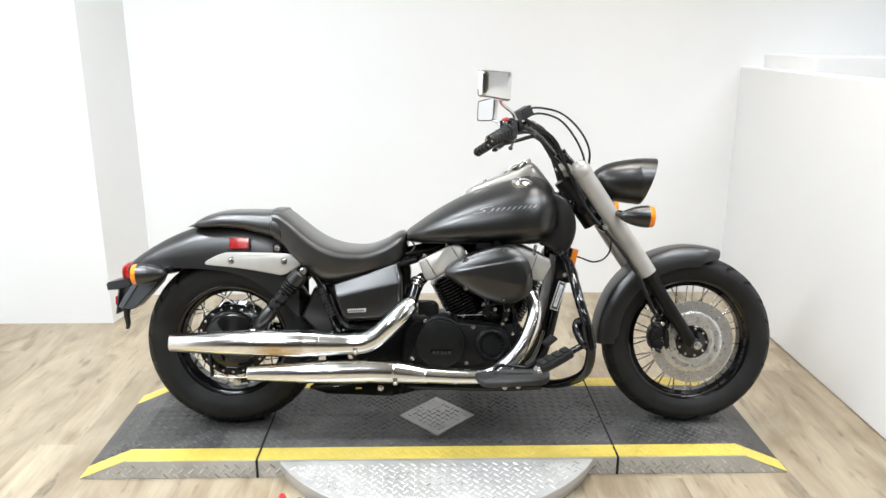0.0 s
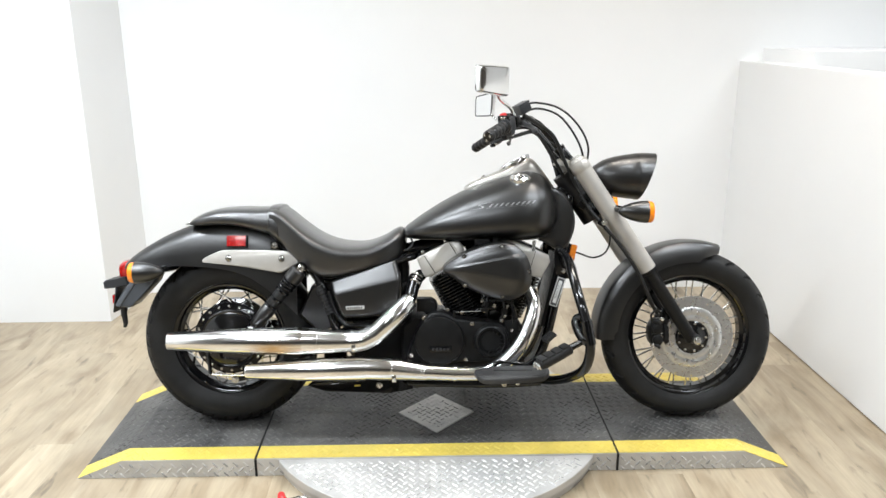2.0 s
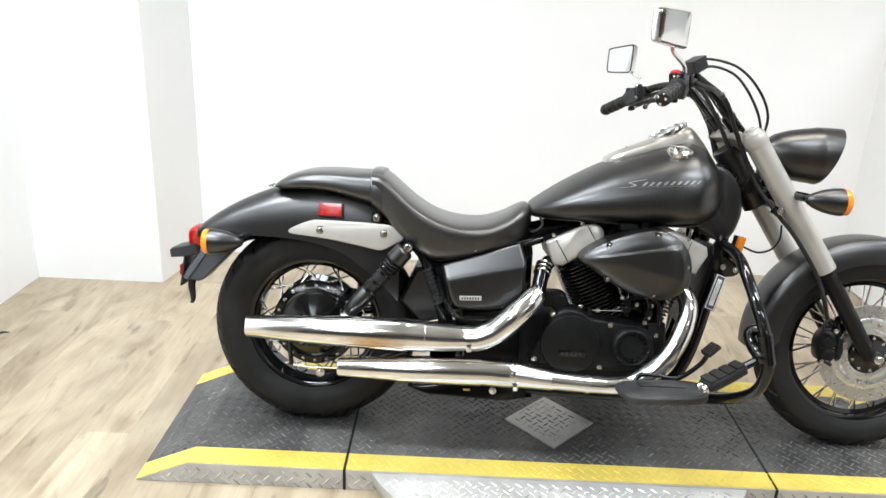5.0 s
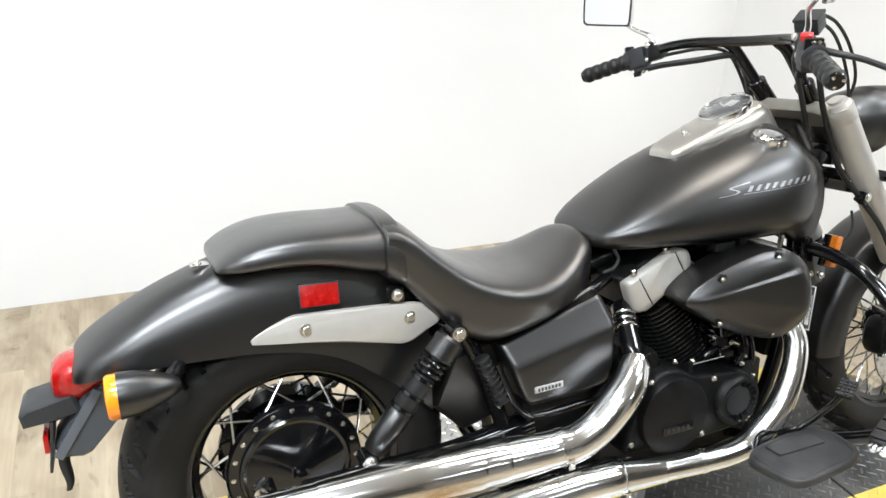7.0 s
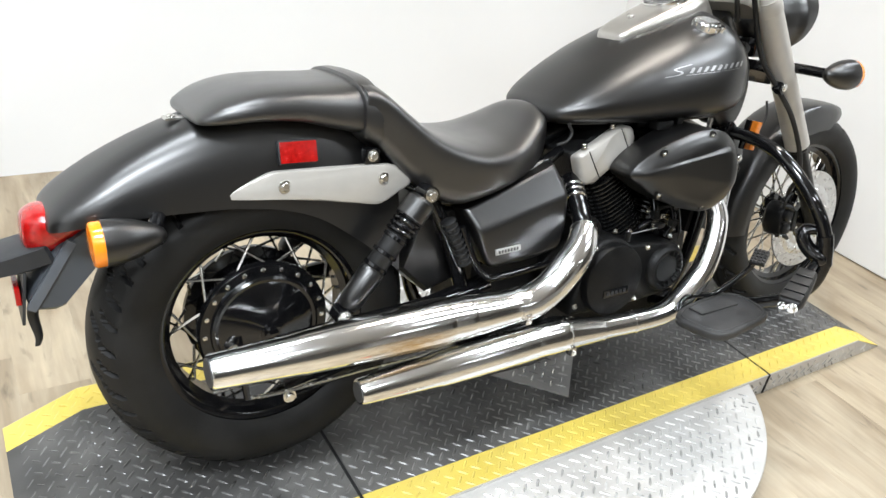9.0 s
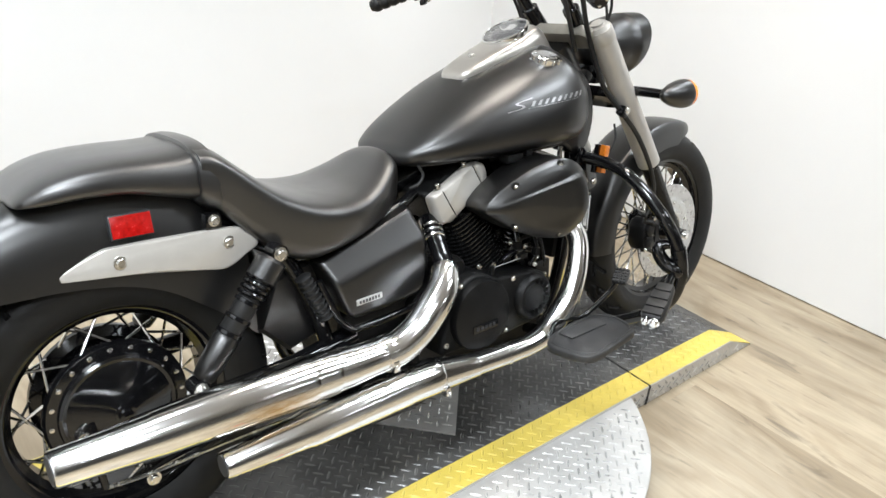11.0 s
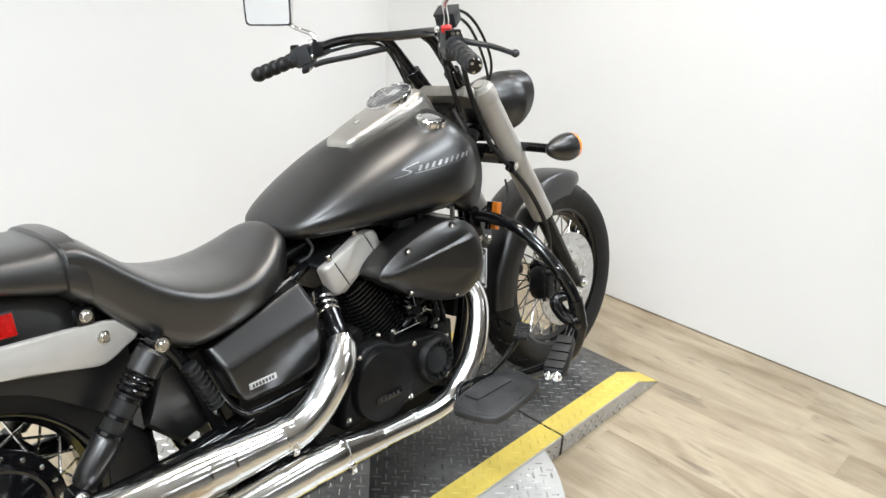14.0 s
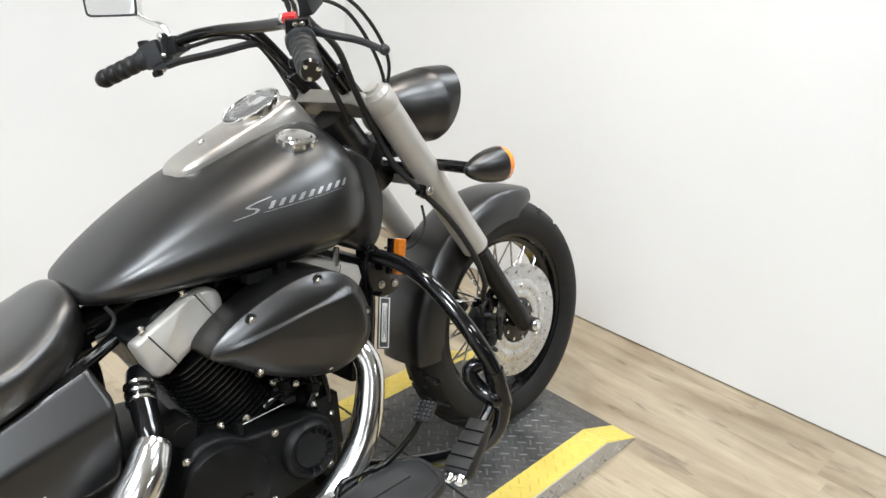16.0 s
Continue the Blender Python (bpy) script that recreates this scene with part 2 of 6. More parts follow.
def spline(pts, k=8):
    """Catmull-Rom points through pts (tuples of any length)."""
    P = [np.array(p, float) for p in pts]
    P = [2 * P[0] - P[1]] + P + [2 * P[-1] - P[-2]]
    out = []
    for i in range(1, len(P) - 2):
        a, b, c, d = P[i - 1:i + 3]
        for j in range(k):
            t = j / k
            out.append(0.5 * (2 * b + (c - a) * t + (2 * a - 5 * b + 4 * c - d) * t * t + (3 * b - a - 3 * c + d) * t ** 3))
    out.append(P[-2])
    return out


def rings(bm, loops, closed=True, cap=True):
    """Skin a list of loops of points."""
    V = [[bm.verts.new(p) for p in l] for l in loops]
    n = len(V[0])
    for a, b in zip(V, V[1:]):
        for i in range(n if closed else n - 1):
            j = (i + 1) % n
            bm.faces.new((a[i], a[j], b[j], b[i]))
    if cap and closed:
        bm.faces.new(V[0])
        bm.faces.new(V[-1][::-1])
    return V


def tube(pts, r, n=14, k=8, bm=None, smooth_path=True, cap=True, flat=1.0):
    """A tube through pts; r: one radius or one a point."""
    bm = bm or bmesh.new()
    rs = [r] * len(pts) if isinstance(r, (int, float)) else r
    P = [(*p, q) for p, q in zip(pts, rs)]
    S = spline(P, k) if smooth_path and len(P) > 2 else [np.array(p, float) for p in P]
    loops = []
    up = None
    for i, s in enumerate(S):
        a, b = S[max(i - 1, 0)], S[min(i + 1, len(S) - 1)]
        d = Vector(b[:3] - a[:3]).normalized()
        if up is None:
            up = d.orthogonal().normalized()
        up = (up - d * up.dot(d)).normalized()
        side = d.cross(up)
        loops.append([Vector(s[:3]) + (up * math.cos(2 * math.pi * q / n) + side * flat * math.sin(2 * math.pi * q / n)) * s[3] for q in range(n)])
    rings(bm, loops, cap=cap)
    return bm


def lathe(profile, origin, axis, n=32, bm=None, closed=False, arc=None):
    """Turn a profile of (along, radius) round an axis through origin."""
    bm = bm or bmesh.new()
    d = Vector(axis).normalized()
    u = d.orthogonal().normalized()
    w = d.cross(u)
    o = Vector(origin)
    P = list(profile) + ([profile[0]] if closed else [])
    loops = [[o + d * a + (u * math.cos(2 * math.pi * q / n) + w * math.sin(2 * math.pi * q / n)) * max(r, 1e-4) for q in range(n)] for a, r in P]
    rings(bm, loops, cap=not closed)
    return bm


def box(c, s, bev=0.004, bm=None, m=None):
    bm2 = bmesh.new()
    bmesh.ops.create_cube(bm2, size=1)
    bmesh.ops.scale(bm2, vec=s, verts=bm2.verts)
    if bev:
        bmesh.ops.bevel(bm2, geom=bm2.edges, offset=bev, segments=2, affect="EDGES", profile=0.7)
    if m is not None:
        bmesh.ops.transform(bm2, matrix=m, verts=bm2.verts)
    bmesh.ops.translate(bm2, vec=c, verts=bm2.verts)
    if bm is None:
        return bm2
    me = bpy.data.meshes.new("tmp")
    bm2.to_mesh(me)
    bm2.free()
    bm.from_mesh(me)
    bpy.data.meshes.remove(me)
    return bm


def slab(outline, y0, y1, bev=0.004, seg=2, bm=None):
    """An outline of (x, z) pushed from y0 to y1, with rounded rims."""
    bm = bm or bmesh.new()
    c = np.mean(np.array(outline), axis=0)

    def loop(y, inset):
        out = []
        for x, z in outline:
            v = np.array((x, z)) - c
            l = np.linalg.norm(v)
            v = v * (1 - inset / l)
            out.append((c[0] + v[0], y, c[1] + v[1]))
        return out

    s = 1 if y1 > y0 else -1
    loops = [loop(y0, bev), loop(y0 + s * bev, 0), loop(y1 - s * bev, 0)]
    for i in range(1, seg + 1):
        a = math.pi / 2 * i / seg
        loops.append(loop(y1 - s * bev * (1 - math.sin(a)), bev * (1 - math.cos(a))))
    rings(bm, loops)
    return bm


def smooth_outline(pts, k=5):
    P = [np.array(p, float) for p in pts]
    n = len(P)
    out = []
    for i in range(n):
        a, b, c, d = P[i - 1], P[i], P[(i + 1) % n], P[(i + 2) % n]
        for j in range(k):
            t = j / k
            out.append(tuple(0.5 * (2 * b + (c - a) * t + (2 * a - 5 * b + 4 * c - d) * t * t + (3 * b - a - 3 * c + d) * t ** 3)))
    return out


def superloop(x, zc, zt, zb, w, n=36, pu=2.3, pl=2.6, yc=0.0):
    """A rounded section across the bike at x: flat or full by the powers."""
    out = []
    for q in range(n):
        a = 2 * math.pi * q / n
        c, s = math.cos(a), math.sin(a)
        p = pu if s > 0 else pl
        y = math.copysign(abs(c) ** (2 / p), c) * w
        z = math.copysign(abs(s) ** (2 / p), s) * ((zt - zc) if s > 0 else (zc - zb))
        out.append((x, yc + y, zc + z))
    return out


def bolt(origin, axis, r, h, parent, material=STEEL, name="bolt", hexed=True):
    bm = bmesh.new()
    lathe([(-0.002, r * 1.5), (0.0015, r * 1.5), (0.0018, r), (h, r), (h + 0.0012, r * 0.8)], origin, axis, 12 if hexed else 16, bm)
    return part(name, bm, material, parent, angle=30)


def thing(name, label, category, m=None, group=""):
    e = new(name)
    e.empty_display_size = 0.1
    if m is not None:
        e.matrix_world = m
    return tagged(e, label, category, group)


# ---- room ----
FX0, FX1, FY0, FY1 = -1.48, 2.386, -4.2, 1.6
LEFT, RIGHT = -1.48, 2.386
BACK = 1.6


def wall(name, x0, x1, y0, y1, z0, z1, label):
    bm = box(((x0 + x1) / 2, (y0 + y1) / 2, (z0 + z1) / 2), (x1 - x0, y1 - y0, z1 - z0), 0.003)
    return tagged(part(name, bm, WALL, smooth=False), label, "wall", kind="structure")


# Dark tones for unseen walls, to keep reflections in the black paint dark.
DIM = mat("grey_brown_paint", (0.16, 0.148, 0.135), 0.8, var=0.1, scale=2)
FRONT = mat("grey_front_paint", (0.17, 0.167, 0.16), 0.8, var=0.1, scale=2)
wall("wall_back", -1.7, 5.2, BACK, BACK + 0.15, -0.02, 2.9, "smooth white painted plaster wall behind the motorcycle")
wall("wall_left", LEFT - 0.15, LEFT, -1.6, BACK, -0.02, 2.9, "smooth white painted plaster side wall")
pier = wall("wall_pier", LEFT, -0.905, 1.16, BACK, -0.02, 2.9, "white painted boxed-in corner pier")
for v in pier.data.vertices:
    if v.co.x > -1.2:
        v.co.x += 0.055 * (v.co.y - 1.16) / (BACK - 1.16)
wall("wall_right", RIGHT, RIGHT + 0.12, -1.0, BACK, 0.004, 1.265, "white painted half-height wall")
wall("wall_back_ledge", RIGHT + 0.12, 5.0, 1.05, BACK, -0.02, 1.33, "white painted ledge on the back wall beyond the half wall")
# Walls out of view, some white, some dark, added to shape reflections.
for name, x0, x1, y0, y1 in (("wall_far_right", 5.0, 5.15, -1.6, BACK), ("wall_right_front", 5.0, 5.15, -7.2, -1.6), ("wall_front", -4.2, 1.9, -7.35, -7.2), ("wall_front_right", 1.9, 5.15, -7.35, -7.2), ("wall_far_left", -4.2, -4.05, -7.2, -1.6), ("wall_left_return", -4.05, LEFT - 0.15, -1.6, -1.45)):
    w = wall(name, x0, x1, y0, y1, -0.02, 2.9, "unseen wall, toned to shape reflections on the motorcycle")
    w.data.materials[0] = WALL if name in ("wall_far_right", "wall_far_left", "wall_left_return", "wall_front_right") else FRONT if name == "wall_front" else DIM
tagged(part("ceiling", box((0.5, -2.8, 2.95), (9.4, 9.0, 0.1), 0.0), CEIL, smooth=False), "white ceiling", "ceiling", kind="structure")
PANEL_Y0, PANEL_Y1 = -0.55, 0.435
panel = thing("framed_panel", "dark framed panel hung low on the white wall", "panel")
part("panel_board", box((LEFT + 0.012, (PANEL_Y0 + PANEL_Y1) / 2, 0.645), (0.02, PANEL_Y1 - PANEL_Y0 - 0.03, 1.06), 0.002), mat("dark_panel", (0.03, 0.027, 0.024), 0.35, var=0.2, scale=4), panel)
bm = bmesh.new()
for cy, cz, sy, sz in ((PANEL_Y0, 0.645, 0.03, 1.12), (PANEL_Y1, 0.645, 0.03, 1.12), ((PANEL_Y0 + PANEL_Y1) / 2, 0.1, PANEL_Y1 - PANEL_Y0 - 0.03, 0.03), ((PANEL_Y0 + PANEL_Y1) / 2, 1.19, PANEL_Y1 - PANEL_Y0 - 0.03, 0.03)):
    box((LEFT + 0.015, cy, cz), (0.03, sy, sz), 0.003, bm)
part("panel_frame", bm, mat("dark_frame_wood", (0.05, 0.045, 0.04), 0.4, var=0.2, scale=20), panel, "dark wooden frame")


def ceiling_lamp(x, y, w, d, power, i):
    lamp = thing("ceiling_light", "flush white oblong ceiling light panel", "ceiling light", pose(x, y, 2.89), "ceiling lights")
    bm = bmesh.new()
    for sx, sy, cx, cy in ((w + 0.06, 0.03, 0, d / 2 + 0.015), (w + 0.06, 0.03, 0, -d / 2 - 0.015), (0.03, d, w / 2 + 0.015, 0), (0.03, d, -w / 2 - 0.015, 0)):
        box((cx, cy, -0.01), (sx, sy, 0.03), 0.002, bm)
    part("frame", bm, CEIL, lamp)
    part("diffuser", box((0, 0, 0.0), (w, d, 0.012), 0.002), CEIL, lamp, "white diffuser")
    l = bpy.data.lights.new("ceiling_light_glow", "AREA")
    l.shape, l.size, l.size_y, l.energy = "RECTANGLE", w, d, power
    l.spread = radians(150)
    l.color = (1.0, 0.92, 0.83) if i == 1 else (0.875, 0.938, 1.0)
    ob = new("ceiling_light_glow", l)
    ob.location = (x, y, 2.87)
    return lamp


for i, (x, y, w, d, p) in enumerate(((-0.4, 0.3, 1.2, 0.25, 31), (1.5, 0.3, 1.2, 0.25, 22), (-0.85, -0.95, 0.9, 0.3, 66), (1.9, -0.75, 1.2, 0.3, 29), (-0.7, -2.5, 1.2, 0.25, 52), (2.45, -2.0, 1.2, 0.4, 27), (-1.2, -4.4, 1.2, 0.25, 26), (2.6, -4.6, 1.2, 0.25, 22), (3.4, 0.1, 1.2, 0.25, 26))):
    ceiling_lamp(x, y, w, d, p, i)

# floor
floor = tagged(part("floor", box((0.5, -2.8, -0.033), (9.4, 9.0, 0.05), 0.0), OAK, smooth=False), "pale greyish oak laminate plank floor", "floor", kind="structure")
PW, PL = 0.152, 1.22


def plank_mesh():
    bm = box((0, 0, -0.003), (PW - 0.0002, PL - 0.0002, 0.006), 0.0002)
    ob = part("plank", bm, OAK, floor, smooth=False)
    return ob


first_plank = plank_mesh()
count = 0
rng = random.Random(4)
ix = 0
x = LEFT + PW / 2
while x < RIGHT + PW / 2:
    y = -4.2 + rng.random() * PL - PL / 2
    while y < BACK + PL / 2:
        y1 = min(y + PL / 2, BACK - 0.001)
        m = pose(x, (y - PL / 2 + y1) / 2, 0.0) @ Matrix.Diagonal((1, (y1 - y + PL / 2) / PL, 1, 1))
        if count == 0:
            first_plank.matrix_local = m
        else:
            share(first_plank, floor, m)
        count += 1
        y += PL
    x += PW

scrap = thing("floor_scrap", "tiny dark scrap lying on the pale plank floor", "scrap", pose(-1.318, 0.576, 0.0, 0, 0, 35))
part("scrap_body", tube([(-0.022, 0, 0.004), (0.0, 0.003, 0.007), (0.024, -0.002, 0.004)], [0.002, 0.004, 0.0015], 8), GREY_PLASTIC, scrap)

# ---- display platform ----
TOP = 0.066
PY0, PY1 = -0.275, 0.337
stand = thing("display_platform", "low dark checker-plate display platform with yellow painted edges", "platform")


def tread_bars(bm, region, height, pitch=0.0242, length=0.0285, width=0.0062, proud=0.0022, slope=None):
    """Raised lens-shaped bars at alternate 45 degree turns wherever region(x, y) holds."""
    x0, x1, y0, y1 = region[0]
    inside = region[1]
    verts, faces = [], []
    k45 = math.sqrt(0.5)
    reach = int(((x1 - x0) + (y1 - y0)) * k45 / pitch) + 2
    for i in range(-reach, reach):
        for j in range(-reach, reach):
            x, y = x0 + (i + j + 0.5) * pitch * k45, y0 + (i - j + 0.5) * pitch * k45
            if not (x0 <= x <= x1 and y0 <= y <= y1 and inside(x, y)):
                continue
            a = math.pi / 4 * (1 if (i + j) % 2 else -1)
            c, s = math.cos(a), math.sin(a)
            k = len(verts)
            for u, v, h in ((-0.5, 0, 0), (-0.28, -0.5, 0), (0.28, -0.5, 0), (0.5, 0, 0), (0.28, 0.5, 0), (-0.28, 0.5, 0), (-0.25, 0, 1), (0.25, 0, 1)):
                px, py = x + u * length * c - v * width * s, y + u * length * s + v * width * c
                verts.append((px, py, height(px, py) + h * proud))
            for f in ((0, 1, 6), (1, 2, 7, 6), (2, 3, 7), (3, 4, 7), (4, 5, 6, 7), (5, 0, 6)):
                faces.append([k + q for q in f])
    return verts, faces


def tread_part(name, region, height, material, parent, label, m=None):
    v, f = tread_bars(None, region, height)
    me = bpy.data.meshes.new(name)
    me.from_pydata(v, [], f)
    me.materials.append(material)
    ob = new(name, me)
    ob.parent = parent
    if m is not None:
        ob.matrix_local = m
    return tagged(ob, label, kind="stuff")


# three sections: a ramp at each end and the long middle
LX0, LX1, RX0, RX1 = -0.458, -0.305, 1.775, 1.932
SEAM_L, SEAM_R = 0.136, 1.347
STRIPE = 0.078


def ramp_z(x, y=0):
    if x < LX1:
        return TOP * max((x - LX0) / (LX1 - LX0), 0.02)
    if x > RX0:
        return TOP * max((RX1 - x) / (RX1 - RX0), 0.02)
    return TOP


def deck(x0, x1, y0, y1, dz, thick):
    """A strip of deck that follows the ramps."""
    xs = sorted({x0, x1, *[q for q in (LX1, RX0) if x0 < q < x1]})
    bm = bmesh.new()
    loops = []
    for x in xs:
        z = ramp_z(x) + dz
        loops.append([(x, y0, z), (x, y1, z), (x, y1, max(z - thick, 0.0005)), (x, y0, max(z - thick, 0.0005))])
    rings(bm, loops)
    return bm


for nm, x0, x1 in (("ramp_section", LX0, SEAM_L - 0.004), ("middle_section", SEAM_L + 0.004, SEAM_R - 0.004), ("ramp_section", SEAM_R + 0.004, RX1)):
    sec = part(nm, deck(x0, x1, PY0 + STRIPE, PY1 - STRIPE, 0, 0.05), PLATE_DARK, stand, "dark grey checker plate", smooth=False)
    for y0, y1 in ((PY0 + 0.003, PY0 + STRIPE), (PY1 - STRIPE, PY1 - 0.003)):
        part("edge_stripe", deck(x0, x1, y0, y1, 0.0, 0.05), YELLOW, sec, "worn yellow painted edge", smooth=False)
        tread_part("stripe_tread", ((x0 + 0.008, x1 - 0.004, y0, y1), lambda x, y, a=y0, b=y1: a + 0.008 < y < b - 0.006), ramp_z, YELLOW, sec, "yellow raised tread bars")
    tread_part("tread", ((x0 + 0.006, x1 - 0.004, PY0 + STRIPE, PY1 - STRIPE), lambda x, y: PY0 + STRIPE + 0.008 < y < PY1 - STRIPE - 0.008 and LX0 + 0.02 < x < RX1 - 0.02), ramp_z, TREAD_DARK, sec, "raised diamond tread bars")
    # upright front and back skirts of silver plate
    for y, s in ((PY0, -1), (PY1, 1)):
        xs = sorted({x0, x1, *[q for q in (LX1, RX0) if x0 < q < x1]})
        bm = bmesh.new()
        rings(bm, [[(x, y, 0.001), (x, y, ramp_z(x) - 0.002), (x, y - s * 0.003, ramp_z(x) - 0.002), (x, y - s * 0.003, 0.001)] for x in xs])
        sk = part("skirt", bm, PLATE_SILVER, sec, "silver checker-plate skirt", smooth=False)
        if s < 0:
            tread_part("skirt_tread", ((x0 + 0.006, x1 - 0.004, 0.0, TOP), lambda x, z: z + 0.010 < ramp_z(x) and z > 0.006), lambda x, z: 0.0, TREAD_SILVER, sk, "silver raised tread bars", Matrix.Translation((0, PY0, 0)) @ pose(0, 0, 0, 90, 0, 0))
for x in (SEAM_L, SEAM_R):
    bm = box((x, (PY0 + PY1) / 2, TOP / 2 - 0.001), (0.008, PY1 - PY0 + 0.004, TOP - 0.002), 0.0)
    part("joint_strip", bm, GAP, stand, "black rubber joint", smooth=False)

# diamond plate let into the middle
DC = (0.741, 0.018)
bm = bmesh.new()
rings(bm, [[(DC[0] + u * 0.139, DC[1] + v * 0.146, z) for u, v in ((-1, 0), (0, -1), (1, 0), (0, 1))] for z in (TOP, TOP + 0.005)])
dia = part("diamond_plate", bm, PLATE_SILVER, stand, "silver diamond-shaped checker plate", smooth=False)
tread_part("diamond_tread", ((DC[0] - 0.14, DC[0] + 0.14, DC[1] - 0.15, DC[1] + 0.15), lambda x, y: abs(x - DC[0]) / 0.139 + abs(y - DC[1]) / 0.146 < 0.9), lambda x, y: TOP + 0.005, TREAD_SILVER, dia, "silver raised tread bars")

# turntable under the platform
TC, TR, TZ = (0.738, 0.022), 0.604, 0.058
turntable = thing("turntable", "round silver checker-plate turntable under the display platform", "turntable")
bm = bmesh.new()
lathe([(0.0, TR - 0.012), (0.03, TR - 0.012), (0.032, TR), (TZ - 0.002, TR), (TZ, TR - 0.002)], (TC[0], TC[1], 0.001), (0, 0, 1), 128, bm)
part("turntable_top", bm, PLATE_SILVER, turntable, "silver checker plate", angle=30)
tread_part("turntable_tread", ((TC[0] - TR, TC[0] + TR, TC[1] - TR, TC[1] + TR), lambda x, y: math.hypot(x - TC[0], y - TC[1]) < TR - 0.016 and (y < PY0 - 0.012 or y > PY1 + 0.012)), lambda x, y: TZ + 0.001, TREAD_SILVER, turntable, "silver raised tread bars")
pin = thing("locking_pin", "steel locking pin with a red grip beside the turntable", "pin")
PX, PY = 0.285, -0.47
part("shaft", tube([(PX + 0.045, PY + 0.02, 0.03), (PX - 0.02, PY - 0.005, 0.032)], 0.011, 12), STEEL, pin)
part("bracket", box((PX + 0.03, PY + 0.012, 0.018), (0.035, 0.03, 0.034), 0.003), STEEL, pin)
part("grip", tube([(PX - 0.018, PY - 0.004, 0.032), (PX - 0.03, PY + 0.01, 0.036), (PX - 0.036, PY + 0.03, 0.038)], [0.011, 0.013, 0.011], 12), RED_PLASTIC, pin, "red plastic grip")

# ---- motorcycle ----
LEAN_BIKE = 10.0
bike = thing("motorcycle", "matte black cruiser motorcycle with chrome exhausts, leaning on its side stand", "motorcycle", pose(0, 0, TOP + 0.002, -LEAN_BIKE, 0, 0))
FW, RW = (1.649, 0.0, 0.301), (0.008, 0.0, 0.305)


# wheels
def tyre(c, R, half, bead, groove, parent):
    """A tyre with its tread grooves cut into the crown."""
    prof = []
    rim_y = half * 0.72
    crown = half * 0.94
    for y, r in ((rim_y, bead), (half * 0.93, bead + (R - bead) * 0.2), (half, bead + (R - bead) * 0.46), (half * 0.985, bead + (R - bead) * 0.58)):
        prof.append((y, r, 0))
    for i in range(27):
        u = 1 - 2 * i / 26
        y = crown * u
        r = R - (R - (bead + (R - bead) * 0.68)) * abs(u) ** 2.3
        prof.append((y, r, 1))
    for y, r in ((half * 0.985, bead + (R - bead) * 0.58), (half, bead + (R - bead) * 0.46), (half * 0.93, bead + (R - bead) * 0.2), (rim_y, bead)):
        prof.append((-y, r, 0))
    N = 640
    verts, faces = [], []
    for q in range(N):
        a = 2 * math.pi * q / N
        ca, sa = math.cos(a), math.sin(a)
        for y, r, t in prof:
            d = 0.008 if t and groove(q / N, y / half) else 0.0
            # cut square to the rounded crown
            ny = 2.3 * (R - bead) * 0.32 * math.copysign(abs(y / crown) ** 1.3, y)
            k = d / math.hypot(ny, crown)
            verts.append((c[0] + ca * (r - crown * k), c[1] + y - ny * k, c[2] + sa * (r - crown * k)))
    k = len(prof)
    for q in range(N):
        b = (q + 1) % N
        for i in range(k - 1):
            faces.append((q * k + i, q * k + i + 1, b * k + i + 1, b * k + i))
    me = bpy.data.meshes.new("tyre")
    me.from_pydata(verts, [], faces)
    me.materials.append(RUBBER)
    me.shade_smooth()
    me.set_sharp_from_angle(angle=radians(35))
    ob = new("tyre", me)
    ob.parent = parent
    return tagged(ob, "black rubber tyre with cut tread grooves")


def groove_rear(s, v):
    """Long slanting cuts with a kink, alternating from side to side."""
    p = (s * 20 + (0.5 if v > 0 else 0)) % 1
    a = abs(v)
    if a < 0.22 or a > 0.93:
        return False
    line = 0.1 + (0.9 * (a - 0.22) if a < 0.5 else 0.252 + 2.6 * (a - 0.5) if a < 0.62 else 0.564 + 0.6 * (a - 0.62))
    return abs(p - line) < 0.06 or (a > 0.55 and abs(p - (line + 0.45) % 1) < 0.045)


def groove_front(s, v):
    """Blocks parted by slanting cuts and a kinked groove on each side."""
    p = (s * 22 + (0.5 if v > 0 else 0)) % 1
    a = abs(v)
    if a < 0.05:
        return True
    cut = 0.3 + 0.45 * a if a < 0.45 else 0.5 + 0.9 * (a - 0.45)
    return (0.16 < a < 0.9 and abs(p - cut) < 0.075) or (abs(a - 0.45) < 0.045 and p > cut)


def spoke_set(c, hub_r, hub_y, rim_r, n, parent):
    base = part("spoke", tube([(0, 0, 0), (0, 0, 1)], 0.0029, 6, smooth_path=False), STEEL, parent, "bright steel spoke")
    made = 0
    for i in range(n):
        side = 1 if i % 2 else -1
        cross = 1 if (i // 2) % 2 else -1
        ah = 2 * math.pi * i / n + cross * 0.42
        ar = 2 * math.pi * i / n
        p = Vector((c[0] + hub_r * math.cos(ah), side * hub_y, c[2] + hub_r * math.sin(ah)))
        q = Vector((c[0] + rim_r * math.cos(ar), side * 0.012, c[2] + rim_r * math.sin(ar)))
        d = q - p
        m = Matrix.Translation(p) @ d.to_track_quat("Z", "Y").to_matrix().to_4x4() @ Matrix.Diagonal((1, 1, d.length, 1))
        if made == 0:
            base.matrix_local = m
        else:
            share(base, parent, m)
        made += 1


